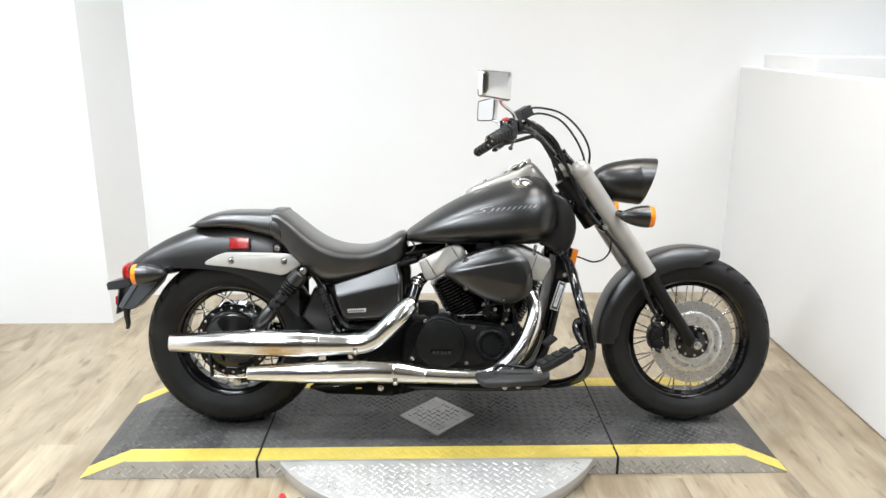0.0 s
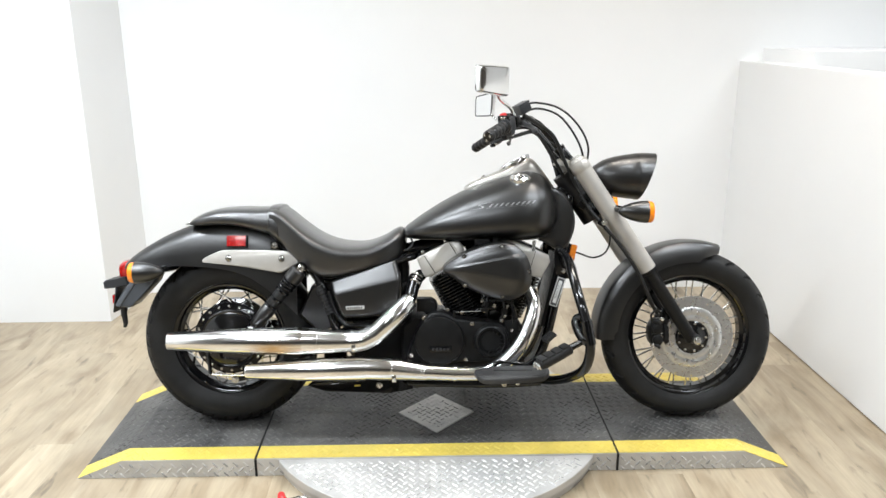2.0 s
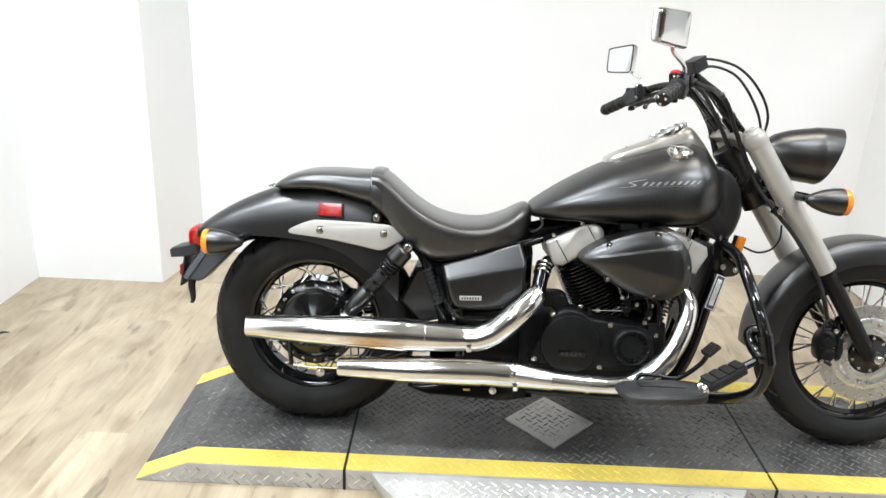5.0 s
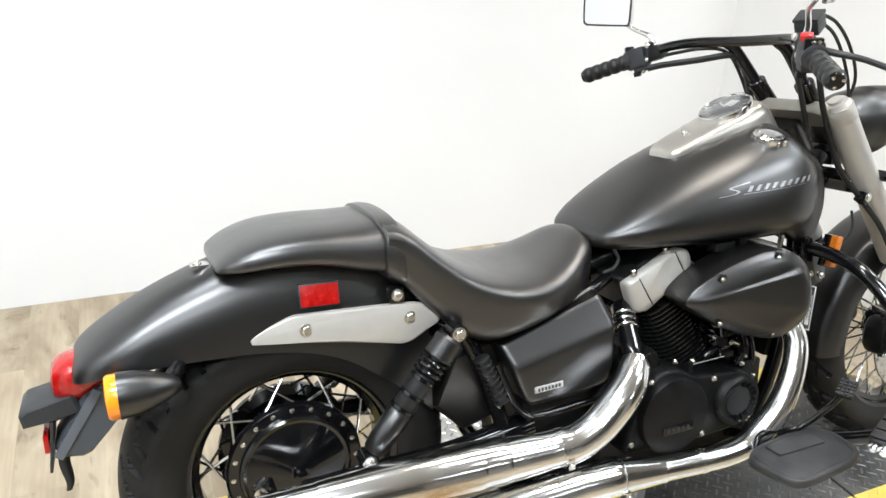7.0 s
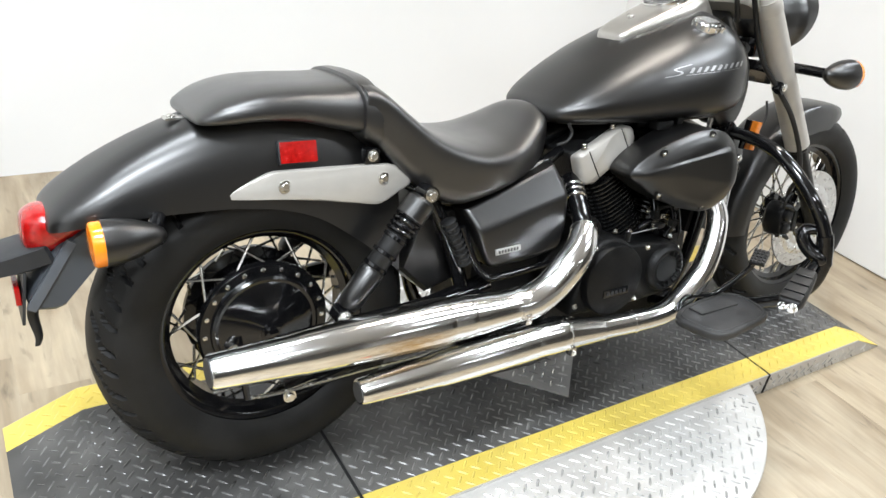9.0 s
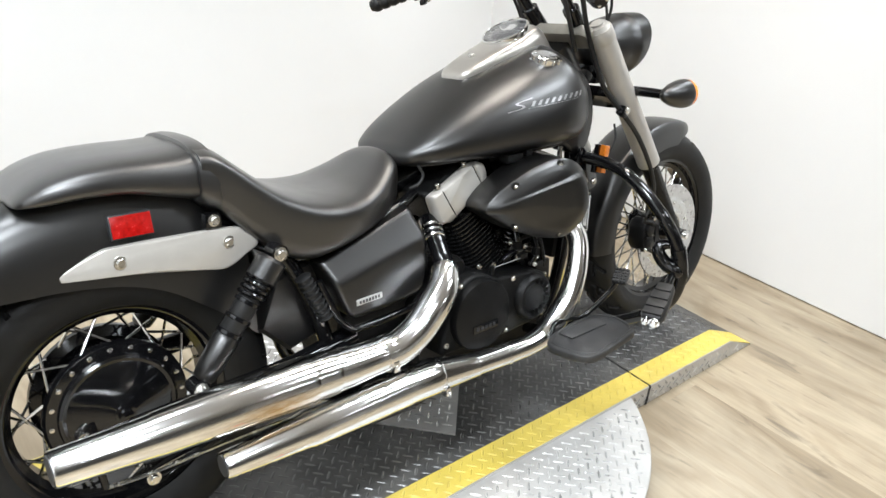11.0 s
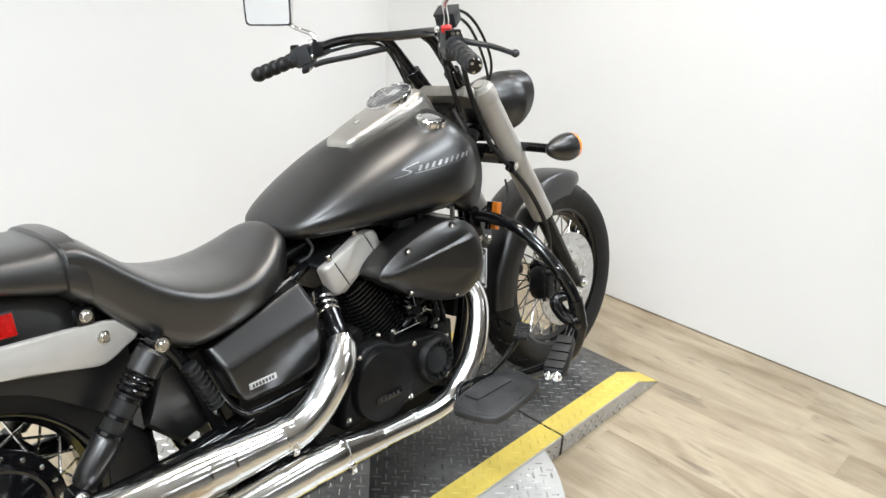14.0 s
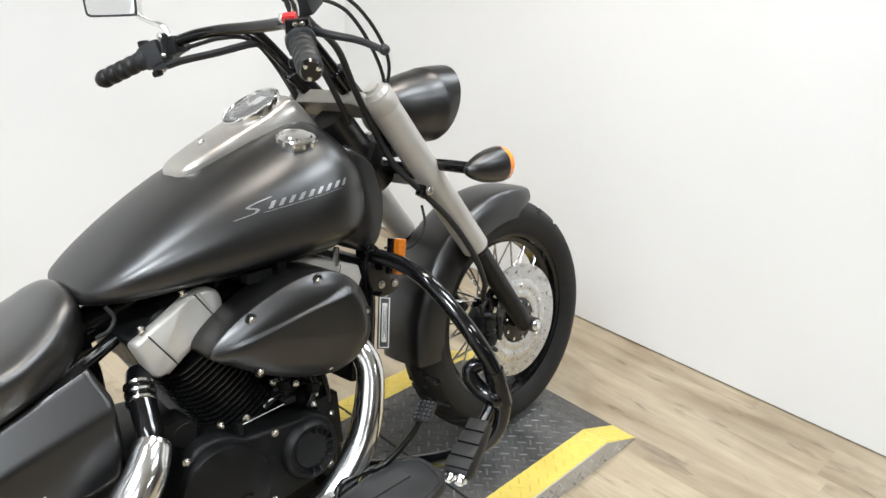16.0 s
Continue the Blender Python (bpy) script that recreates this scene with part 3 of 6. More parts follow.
def rim(c, r_out, half):
    """Drop-centre rim."""
    prof = [(half, r_out), (half, r_out - 0.004), (half - 0.006, r_out - 0.014), (half * 0.55, r_out - 0.018), (half * 0.4, r_out - 0.03), (-half * 0.4, r_out - 0.03), (-half * 0.55, r_out - 0.018), (-half + 0.006, r_out - 0.014), (-half, r_out - 0.004), (-half, r_out), (-half + 0.006, r_out - 0.006), (half - 0.006, r_out - 0.006)]
    return lathe(prof, c, (0, 1, 0), 96, closed=True)


front_wheel = part("front_wheel", rim(FW, 0.224, 0.043), FRAME_BLACK, bike, "black spoked front wheel")
tyre(FW, 0.306, 0.062, 0.219, groove_front, front_wheel)
part("hub", lathe([(-0.07, 0.016), (-0.068, 0.03), (-0.05, 0.034), (-0.046, 0.05), (-0.04, 0.05), (-0.036, 0.03), (0.036, 0.03), (0.04, 0.05), (0.046, 0.05), (0.05, 0.03), (0.068, 0.016)], FW, (0, 1, 0), 32), FRAME_BLACK, front_wheel, "gloss black hub")
spoke_set(FW, 0.046, 0.04, 0.2, 40, front_wheel)


def drilled_ring(c, y, r0, r1, rows, n, hole, thick):
    """A flat ring with rows of round holes through it."""
    bm = bmesh.new()
    dr = (r1 - r0) / rows
    for j in range(rows):
        ra, rb = r0 + j * dr, r0 + (j + 1) * dr
        rm = (ra + rb) / 2
        for i in range(n):
            a0, a1 = 2 * math.pi * i / n, 2 * math.pi * (i + 1) / n
            am = (a0 + a1) / 2
            drill = j > 0 and (i + 2 * j) % 5 == 0
            outer = [(ra, a0), (ra, am), (ra, a1), (rm, a1), (rb, a1), (rb, am), (rb, a0), (rm, a0)]
            for yy in (y, y - thick):
                V = [bm.verts.new((c[0] + r * math.cos(a), yy, c[2] + r * math.sin(a))) for r, a in outer]
                if not drill:
                    bm.faces.new(V)
                    continue
                cx, cz = rm * math.cos(am), rm * math.sin(am)
                H = []
                for r, a in outer:
                    d = Vector((r * math.cos(a) - cx, 0, r * math.sin(a) - cz)).normalized() * hole
                    H.append(bm.verts.new((c[0] + cx + d.x, yy, c[2] + cz + d.z)))
                for q in range(8):
                    bm.faces.new((V[q], V[(q + 1) % 8], H[(q + 1) % 8], H[q]))
    for r in (r0, r1):
        m = n * 2
        A = [bm.verts.new((c[0] + r * math.cos(math.pi * 2 * q / m), y, c[2] + r * math.sin(math.pi * 2 * q / m))) for q in range(m)]
        B = [bm.verts.new((v.co.x, y - thick, v.co.z)) for v in A]
        for q in range(m):
            bm.faces.new((A[q], A[(q + 1) % m], B[(q + 1) % m], B[q]))
    return bm


disc = part("brake_disc", drilled_ring(FW, -0.071, 0.109, 0.147, 3, 75, 0.0037, 0.005), DISC_STEEL, front_wheel, "drilled steel brake disc")
part("disc_carrier", lathe([(-0.0755, 0.058), (-0.0775, 0.061), (-0.0775, 0.074), (-0.0765, 0.076), (-0.0765, 0.084), (-0.0775, 0.086), (-0.0775, 0.106), (-0.0745, 0.110), (-0.069, 0.110), (-0.069, 0.058)], FW, (0, 1, 0), 64, closed=True), ALU, front_wheel, "satin silver disc carrier")
part("disc_hub", lathe([(-0.086, 0.016), (-0.086, 0.032), (-0.08, 0.042), (-0.08, 0.056), (-0.076, 0.06), (-0.05, 0.06)], FW, (0, 1, 0), 48), FRAME_BLACK, front_wheel)
for i in range(6):
    a = math.pi / 3 * i + 0.3
    bolt((FW[0] + 0.09 * math.cos(a), -0.0775, FW[2] + 0.09 * math.sin(a)), (0, -1, 0), 0.0045, 0.003, front_wheel)
for i in range(9):
    a = 2 * math.pi / 9 * i
    bolt((FW[0] + 0.049 * math.cos(a), -0.08, FW[2] + 0.049 * math.sin(a)), (0, -1, 0), 0.003, 0.002, front_wheel)

rear_wheel = part("rear_wheel", rim(RW, 0.203, 0.055), FRAME_BLACK, bike, "black spoked rear wheel with a drum brake")
tyre(RW, 0.311, 0.083, 0.2, groove_rear, rear_wheel)
part("hub", lathe([(-0.082, 0.012), (-0.08, 0.02), (-0.075, 0.034), (-0.062, 0.084), (-0.058, 0.094), (-0.06, 0.1), (-0.057, 0.105), (-0.05, 0.107), (-0.05, 0.125), (-0.046, 0.129), (-0.038, 0.13), (-0.03, 0.116), (0.03, 0.112), (0.038, 0.132), (0.05, 0.132), (0.06, 0.1), (0.06, 0.03)], RW, (0, 1, 0), 64), FRAME_BLACK, rear_wheel, "gloss black brake drum")
part("final_drive", lathe([(0.062, 0.03), (0.062, 0.115), (0.08, 0.125), (0.1, 0.11), (0.115, 0.06), (0.116, 0.02)], RW, (0, 1, 0), 48), CAST, bike, "black shaft-drive housing")
spoke_set(RW, 0.124, 0.042, 0.18, 40, rear_wheel)
for i in range(20):
    a = 2 * math.pi / 20 * i
    bolt((RW[0] + 0.1165 * math.cos(a), -0.0498, RW[2] + 0.1165 * math.sin(a)), (0, -1, 0), 0.003, 0.002, rear_wheel)
part("brake_cam", tube([(RW[0] - 0.075, -0.06, RW[2] - 0.02), (RW[0] - 0.075, -0.085, RW[2] - 0.02)], 0.012, 12), STEEL, rear_wheel)
bolt((RW[0] - 0.062, -0.075, RW[2] - 0.04), (0, -1, 0), 0.006, 0.008, rear_wheel)
bolt((RW[0], -0.082, RW[2]), (0, -1, 0), 0.013, 0.01, rear_wheel, FRAME_BLACK)


front_wheel.matrix_local = Matrix.Translation((0, -0.014, 0))
rear_wheel.matrix_local = Matrix.Translation((0, 0.016, 0))


# forks
def fork(side):
    y = side * 0.122
    top, mid, low = Vector((1.227, y, 0.924)), Vector((1.476, y, 0.55)), Vector((1.632, y, 0.31))
    f = part("fork_leg", tube([top, mid], 0.0315, 24, smooth_path=False), SILVER, bike, "silver painted fork leg with a black slider")
    d = (mid - top).normalized()
    part("fork_cap", lathe([(-0.012, 0.014), (-0.01, 0.024), (0.0, 0.029), (0.004, 0.0325), (0.034, 0.0335), (0.037, 0.0318)], top, d, 28), SILVER, f)
    part("fork_bolt", lathe([(-0.017, 0.008), (-0.0165, 0.015), (-0.012, 0.0165), (-0.008, 0.017)], top, d, 24), SILVER, f)
    part("slider", tube([mid - d * 0.01, mid + d * 0.012, mid + d * 0.016, low - d * 0.05, low + d * 0.012, low + d * 0.02], [0.027, 0.027, 0.0235, 0.0225, 0.021, 0.012], 20, smooth_path=False), CAST, f, "satin black slider")
    bm = bmesh.new()
    lathe([(-0.026, 0.014), (-0.024, 0.019), (0.024, 0.019), (0.026, 0.014)], (FW[0], y, FW[2]), (0, 1, 0), 20, bm)
    part("axle_lug", bm, SATIN, f)
    bolt((FW[0], y + side * 0.026, FW[2]), (0, side, 0), 0.0095, 0.009, f, CHROME, "axle_nut")
    return f


fork_r, fork_l = fork(-1), fork(1)
top_yoke = part("top_yoke", slab(smooth_outline([(-0.118, -0.028), (-0.08, -0.04), (0.08, -0.04), (0.118, -0.028), (0.125, 0.0), (0.11, 0.022), (0.07, 0.034), (-0.07, 0.034), (-0.11, 0.022), (-0.125, 0.0)], 3), -0.014, 0.014, 0.005), YOKE, bike, "bronze-silver top fork yoke")
steer = Matrix.Translation((1.216, 0, 0.902)) @ pose(0, 0, 0, 0, 33, 0) @ pose(0, 0, 0, 90, 0, 90)
top_yoke.matrix_local = steer
low_yoke = share(top_yoke, bike, Matrix.Translation((1.335, 0, 0.74)) @ pose(0, 0, 0, 0, 33, 0) @ pose(0, 0, 0, 90, 0, 90))
low_yoke.name = "lower_yoke"
low_yoke.data = low_yoke.data.copy()
low_yoke.data.materials[0] = FRAME_BLACK
low_yoke["label"] = "black lower fork yoke"
part("steering_head", tube([(1.2, 0, 0.88), (1.31, 0, 0.72)], 0.04, 24), SATIN, bike)

# front fender: a curved shell over the wheel
bm = bmesh.new()
loops = []
A0, A1 = 72, 182
for i in range(33):
    t = i / 32
    a = radians(A0 + (A1 - A0) * t)
    w = 0.078 - 0.020 * max(0, (0.12 - t) / 0.12) ** 2
    skirt = 0.062 if 0.1 < t < 0.95 else 0.05
    skirt *= min(1, 0.42 + t * 5)
    L = []
    for s in [q / 8 for q in range(-8, 9)]:
        y = w * math.copysign(min(1, abs(s) * 1.25) ** 0.8, s)
        r = 0.338 - 0.012 * (abs(y) / w) ** 3 - max(0, abs(s) - 0.62) / 0.38 * skirt
        L.append((FW[0] + r * math.cos(a), y, FW[2] + r * math.sin(a)))
    for s in [q / 8 for q in range(8, -9, -1)]:
        y = (w - 0.003) * math.copysign(min(1, abs(s) * 1.25) ** 0.8, s)
        r = 0.335 - 0.012 * (abs(y) / w) ** 3 - max(0, abs(s) - 0.62) / 0.38 * (skirt - 0.003)
        L.append((FW[0] + r * math.cos(a), y, FW[2] + r * math.sin(a)))
    loops.append(L)
rings(bm, loops)
part("front_fender", bm, SATIN, bike, "satin black front fender", angle=50).matrix_local = Matrix.Translation((0, -0.012, 0.003))

# brake caliper and hose
cal = part("brake_caliper", slab(smooth_outline([(1.478, 0.35), (1.5, 0.378), (1.53, 0.372), (1.54, 0.33), (1.532, 0.27), (1.505, 0.252), (1.48, 0.268), (1.472, 0.31)], 3), -0.045, -0.118, 0.012), CAST, bike, "black two-piston brake caliper")
for z in (0.338, 0.288):
    part("piston_boss", lathe([(0.0, 0.024), (0.008, 0.023), (0.011, 0.018), (0.0115, 0.002)], (1.506, -0.117, z), (0, -1, 0), 20), CAST, cal)
part("caliper_bracket", slab([(1.515, 0.36), (1.53, 0.425), (1.548, 0.44), (1.575, 0.428), (1.57, 0.395), (1.55, 0.34), (1.565, 0.27), (1.548, 0.258), (1.53, 0.3)], -0.085, -0.103, 0.005), FRAME_BLACK, cal)
for z0, z1 in ((0.372, 0.36), (0.262, 0.252)):
    part("slide_boot", tube([(1.488, -0.1, z0), (1.5, -0.124, z0 + 0.002), (1.515, -0.13, z1)], [0.011, 0.009, 0.007], 10), PEG_RUBBER, cal)
part("caliper_bridge", slab([(1.532, 0.36), (1.55, 0.352), (1.556, 0.3), (1.545, 0.272), (1.53, 0.28)], -0.09, -0.128, 0.005), CAST, cal)
part("caliper_rib", box((1.505, -0.121, 0.313), (0.05, 0.01, 0.008), 0.003), CAST, cal)
part("banjo", lathe([(0.0, 0.009), (0.01, 0.009), (0.012, 0.006)], (1.522, -0.118, 0.383), (0, -1, 0), 12), STEEL, cal)
part("pad_pin", tube([(1.478, -0.112, 0.3), (1.54, -0.118, 0.3)], 0.0035, 8), STEEL, cal)
part("caliper_pin", tube([(1.5, -0.09, 0.39), (1.535, -0.09, 0.395)], 0.008, 10), PEG_RUBBER, cal)
part("bleed_hose", tube([(1.49, -0.11, 0.365), (1.475, -0.12, 0.4), (1.5, -0.12, 0.425), (1.525, -0.105, 0.4)], 0.005, 8), PEG_RUBBER, cal)
for p in ((1.553, -0.105, 0.415), (1.556, -0.105, 0.33), (1.52, -0.118, 0.313), (1.49, -0.118, 0.262)):
    bolt(p, (0, -1, 0), 0.0065, 0.006, cal)
part("brake_hose", tube([(1.035, -0.195, 1.075), (1.065, -0.17, 1.06), (1.14, -0.135, 1.012), (1.187, -0.12, 0.92), (1.252, -0.12, 0.79), (1.306, -0.142, 0.716), (1.365, -0.158, 0.645), (1.43, -0.16, 0.55), (1.47, -0.15, 0.47), (1.5, -0.115, 0.42), (1.52, -0.1, 0.39)], 0.0065, 10), PEG_RUBBER, bike, "black rubber brake hose")
CC = Vector((1.518, -0.1, 0.335))
cal.matrix_local = Matrix.Translation(CC + Vector((0.012, 0.004, 0.0))) @ Matrix.Diagonal((0.8, 0.85, 0.78, 1)) @ Matrix.Translation(-CC)
clamp = part("hose_clamp", box((1.31, -0.146, 0.714), (0.026, 0.02, 0.024), 0.003, m=pose(0, 0, 0, 0, 33, 0)), FRAME_BLACK, bike)
bolt((1.316, -0.156, 0.717), (0, -1, 0), 0.007, 0.004, clamp)

# headlight
bm = bmesh.new()
prof = [(0.0, 0.004), (0.006, 0.024), (0.02, 0.042), (0.05, 0.061), (0.09, 0.073), (0.13, 0.0795), (0.16, 0.0825), (0.163, 0.0845), (0.172, 0.0845)]
loops = []
HC = Vector((1.293, -0.003, 0.869))
for a, r in prof:
    loops.append([HC + Vector((a, r * math.cos(2 * math.pi * q / 40), r * math.sin(2 * math.pi * q / 40) * 0.98)) for q in range(40)])
for f, r in ((0.35, 0.085), (1.0, 0.0835)):
    loops.append([HC + Vector((0.172 + f * (0.004 + 0.06 * (0.5 + 0.5 * math.sin(2 * math.pi * q / 40)) ** 1.2), r * math.cos(2 * math.pi * q / 40), r * math.sin(2 * math.pi * q / 40) * 0.98)) for q in range(40)])
loops.append([Vector((p.x - 0.004, p.y * 0.955, HC.z + (p.z - HC.z) * 0.955)) for p in loops[-1]])
loops.append([HC + Vector((0.17, 0.076 * math.cos(2 * math.pi * q / 40), 0.076 * math.sin(2 * math.pi * q / 40))) for q in range(40)])
rings(bm, loops)
head = part("headlight", bm, SATIN, bike, "satin black bullet headlight with a visor")
part("headlight_lens", lathe([(0.171, 0.074), (0.18, 0.068), (0.188, 0.04), (0.19, 0.004)], HC, (1, 0, 0), 32), MIRROR, head, "clear headlight lens")
part("headlight_bracket", box((1.34, 0, 0.8), (0.05, 0.1, 0.05), 0.008), FRAME_BLACK, head)


def signal(c, direction, stalk, parent):
    """A bullet turn signal; direction: +1 lens ahead, -1 lens behind."""
    d = Vector(direction)
    s = part("turn_signal", lathe([(-0.07, 0.003), (-0.067, 0.01), (-0.052, 0.0195), (-0.025, 0.03), (0.0, 0.0355), (0.022, 0.0372), (0.024, 0.0372)], c, d, 28), SATIN, parent, "satin black turn signal")
    part("lens", lathe([(0.022, 0.0355), (0.037, 0.0355), (0.041, 0.033), (0.043, 0.02), (0.0435, 0.003)], c, d, 28), AMBER, s, "amber lens")
    part("stalk", tube(stalk, 0.0125, 14), FRAME_BLACK, s)
    return s


for sd in (-1, 1):
    signal((1.412, sd * 0.24, 0.757), (1, 0, -0.03), [(1.36, sd * 0.12, 0.761), (1.364, sd * 0.17, 0.761), (1.37, sd * 0.222, 0.759)], bike)
    signal((-0.252, sd * 0.142, 0.56), (-1, 0, -0.02), [(-0.17, sd * 0.05, 0.57), (-0.185, sd * 0.1, 0.57), (-0.2, sd * 0.13, 0.565)], bike)

# tank
T = [  # x, top, bottom, widest height, half width
    (0.632, 0.688, 0.664, 0.677, 0.050), (0.642, 0.701, 0.660, 0.684, 0.088), (0.662, 0.715, 0.657, 0.690, 0.112), (0.70, 0.742, 0.655, 0.698, 0.138), (0.76, 0.780, 0.655, 0.708, 0.163),
    (0.84, 0.822, 0.655, 0.718, 0.186), (0.92, 0.854, 0.655, 0.727, 0.203), (1.0, 0.882, 0.655, 0.736, 0.215), (1.06, 0.9, 0.656, 0.744, 0.214), (1.10, 0.892, 0.660, 0.750, 0.202),
    (1.13, 0.872, 0.670, 0.756, 0.177), (1.15, 0.843, 0.688, 0.762, 0.144), (1.162, 0.815, 0.715, 0.765, 0.1), (1.168, 0.782, 0.748, 0.765, 0.05)]
bm = bmesh.new()
rings(bm, [superloop(x, zc, zt, zb, w, 48, 2.1, 3.2) for x, zt, zb, zc, w in spline(T, 4)])
tank = part("fuel_tank", bm, SATIN, bike, "satin black teardrop fuel tank", angle=70)

for sd in (-1, 1):
    part("tank_seam", tube([(x, sd * w * 0.68, zb + 0.006) for x, zt, zb, zc, w in T[2:11]], 0.0035, 8, 4), SATIN, tank, "folded seam along the tank's lower edge")

# console with gauge
C = [(0.848, 0.834, 0.026, 0.822), (0.855, 0.842, 0.04, 0.822), (0.88, 0.856, 0.052, 0.826), (0.93, 0.877, 0.06, 0.838), (0.98, 0.897, 0.066, 0.845), (1.03, 0.918, 0.074, 0.845), (1.066, 0.936, 0.076, 0.845), (1.085, 0.934, 0.075, 0.842), (1.11, 0.908, 0.07, 0.835), (1.14, 0.868, 0.062, 0.82), (1.165, 0.832, 0.052, 0.80)]
bm = bmesh.new()
rings(bm, [superloop(x, zb + 0.004, zt, zb, w, 40, 4.6, 4) for x, zt, w, zb in spline(C, 3)])
console = part("tank_console", bm, CONSOLE, tank, "silver painted tank console", angle=55)
GN = Vector((-0.45, 0, 0.89)).normalized()
GC = Vector((1.026, 0, 0.921))
part("gauge_ring", lathe([(-0.01, 0.057), (0.003, 0.0595), (0.006, 0.058), (0.0065, 0.0545), (0.003, 0.053), (-0.01, 0.053)], GC, GN, 48, closed=True), CHROME, console, "chrome gauge ring")
part("gauge_face", lathe([(-0.006, 0.0535), (0.001, 0.0535), (0.0012, 0.002)], GC, GN, 40), GAUGE, console, "dark round speedometer face")
part("gauge_glass", lathe([(0.0045, 0.0535), (0.0055, 0.045), (0.0065, 0.002)], GC, GN, 40), GLASS, console).visible_shadow = False
gx = GN.cross(Vector((0, 1, 0))).normalized()
for i in range(13):
    a = radians(-30 + i * 20)
    v = gx * math.sin(a) + Vector((0, 1, 0)) * math.cos(a)
    part("gauge_mark", tube([GC + GN * 0.0018 + v * 0.037, GC + GN * 0.0018 + v * 0.045], 0.0008, 4, smooth_path=False), LABEL, console)
part("gauge_needle", tube([GC + GN * 0.0028, GC + GN * 0.0028 + (gx * -0.4 + Vector((0, 0.9, 0))) * 0.034], 0.0011, 5, smooth_path=False), LABEL, console)
part("gauge_panel", lathe([(0.0, 0.018), (0.002, 0.018), (0.0022, 0.001)], GC - gx * 0.02, GN, 4), EMBLEM, console)
bolt((0.915, 0, 0.873), (-0.35, 0, 0.93), 0.0055, 0.004, console)
cap = part("fuel_cap", lathe([(-0.018, 0.033), (0.0, 0.034), (0.006, 0.035), (0.009, 0.033), (0.0095, 0.027), (0.0125, 0.024), (0.013, 0.01), (0.0135, 0.001)], (1.034, -0.125, 0.8645), (0.02, -0.3, 0.95), 32), CHROME, tank, "chrome fuel filler cap")
for i in range(12):
    a = 2 * math.pi * i / 12
    n = Vector((0.02, -0.3, 0.95)).normalized()
    u = n.orthogonal().normalized()
    w = n.cross(u)
    p = Vector((1.034, -0.125, 0.8645)) + n * 0.001 + (u * math.cos(a) + w * math.sin(a)) * 0.0348
    part("cap_knurl", tube([p - n * 0.004, p + n * 0.005], 0.0028, 6, smooth_path=False), CHROME, cap)

# seat
def seat_loop(x, zc, zt, zb, w, wb, pu, yc=0.0):
    """A seat section: a crowned cushion over flat flanks that lean in to the lower edge."""
    out = []
    for q in range(25):
        a = math.pi * q / 24
        c, s = math.cos(a), math.sin(a)
        out.append((x, yc + math.copysign(abs(c) ** (2 / pu), c) * w, zc + abs(s) ** (2 / pu) * (zt - zc)))
    side = [(1 - 0.55 * (1 - wb / w) * f ** 1.4, f) for f in (0.18, 0.4, 0.62, 0.8)] + [((wb / w) * 1.01, 0.93), ((wb / w) * 0.96, 0.985), ((wb / w) * 0.85, 1.0), (0.4, 1.0)]
    for k, f in side:
        out.append((x, yc - w * k, zc - (zc - zb) * f))
    for k, f in side[::-1]:
        out.append((x, yc + w * k, zc - (zc - zb) * f))
    return out


def crease(x):
    """How far up the section the flank meets the cushion."""
    return 0.74 - 0.16 * min(1.0, max(0.0, (x - 0.36) / 0.16))


S = [  # x, top, bottom, half width, power
    (0.178, 0.776, 0.675, 0.132, 2.9), (0.2, 0.774, 0.662, 0.136, 2.9), (0.225, 0.760, 0.638, 0.142, 2.9), (0.26, 0.730, 0.600, 0.150, 3.0), (0.31, 0.690, 0.556, 0.159, 3.1), (0.365, 0.660, 0.534, 0.166, 3.2), (0.43, 0.644, 0.541, 0.168, 3.2),
    (0.50, 0.645, 0.556, 0.155, 3.1), (0.56, 0.666, 0.570, 0.131, 3.0), (0.6, 0.690, 0.584, 0.106, 2.8), (0.622, 0.697, 0.598, 0.088, 2.6), (0.635, 0.689, 0.618, 0.068, 2.4), (0.641, 0.67, 0.642, 0.04, 2.2)]
bm = bmesh.new()
rings(bm, [seat_loop(x, zb + (zt - zb) * crease(x), zt, zb, w, w * 0.89, p - 0.5, 0.002) for x, zt, zb, w, p in spline(S, 5)])
seat = part("seat", bm, VINYL, bike, "black vinyl scooped rider seat", angle=70)
Pl = [(-0.108, 0.721, 0.714, 0.07), (-0.1, 0.733, 0.712, 0.1), (-0.063, 0.755, 0.711, 0.12), (-0.01, 0.769, 0.713, 0.129), (0.06, 0.773, 0.708, 0.132), (0.13, 0.772, 0.69, 0.134), (0.182, 0.774, 0.676, 0.134)]
bm = bmesh.new()
rings(bm, [superloop(x, zb + (zt - zb) * 0.35, zt, zb, w, 40, 3.1, 3.4, 0.01) for x, zt, zb, w in spline(Pl, 5)])
part("pillion_seat", bm, VINYL, bike, "black vinyl pillion pad", angle=70)
bm = bmesh.new()
band = []
for x, dz in ((0.172, 0.0), (0.174, 0.004), (0.19, 0.0055), (0.206, 0.003), (0.208, 0.0)):
    zt, zb, w = 0.776 - 0.03 * max(0, x - 0.185), 0.68 - 0.9 * (x - 0.172), 0.129 + 0.12 * (x - 0.172)
    band.append(superloop(x + 0.0, zb + (zt - zb) * 0.4, zt + dz, zb - dz, w + 0.004 + dz, 44, 2.95, 3.4, 0.006))
rings(bm, band)
part("seat_band", bm, VINYL, seat, "stitched vinyl band across the seat")
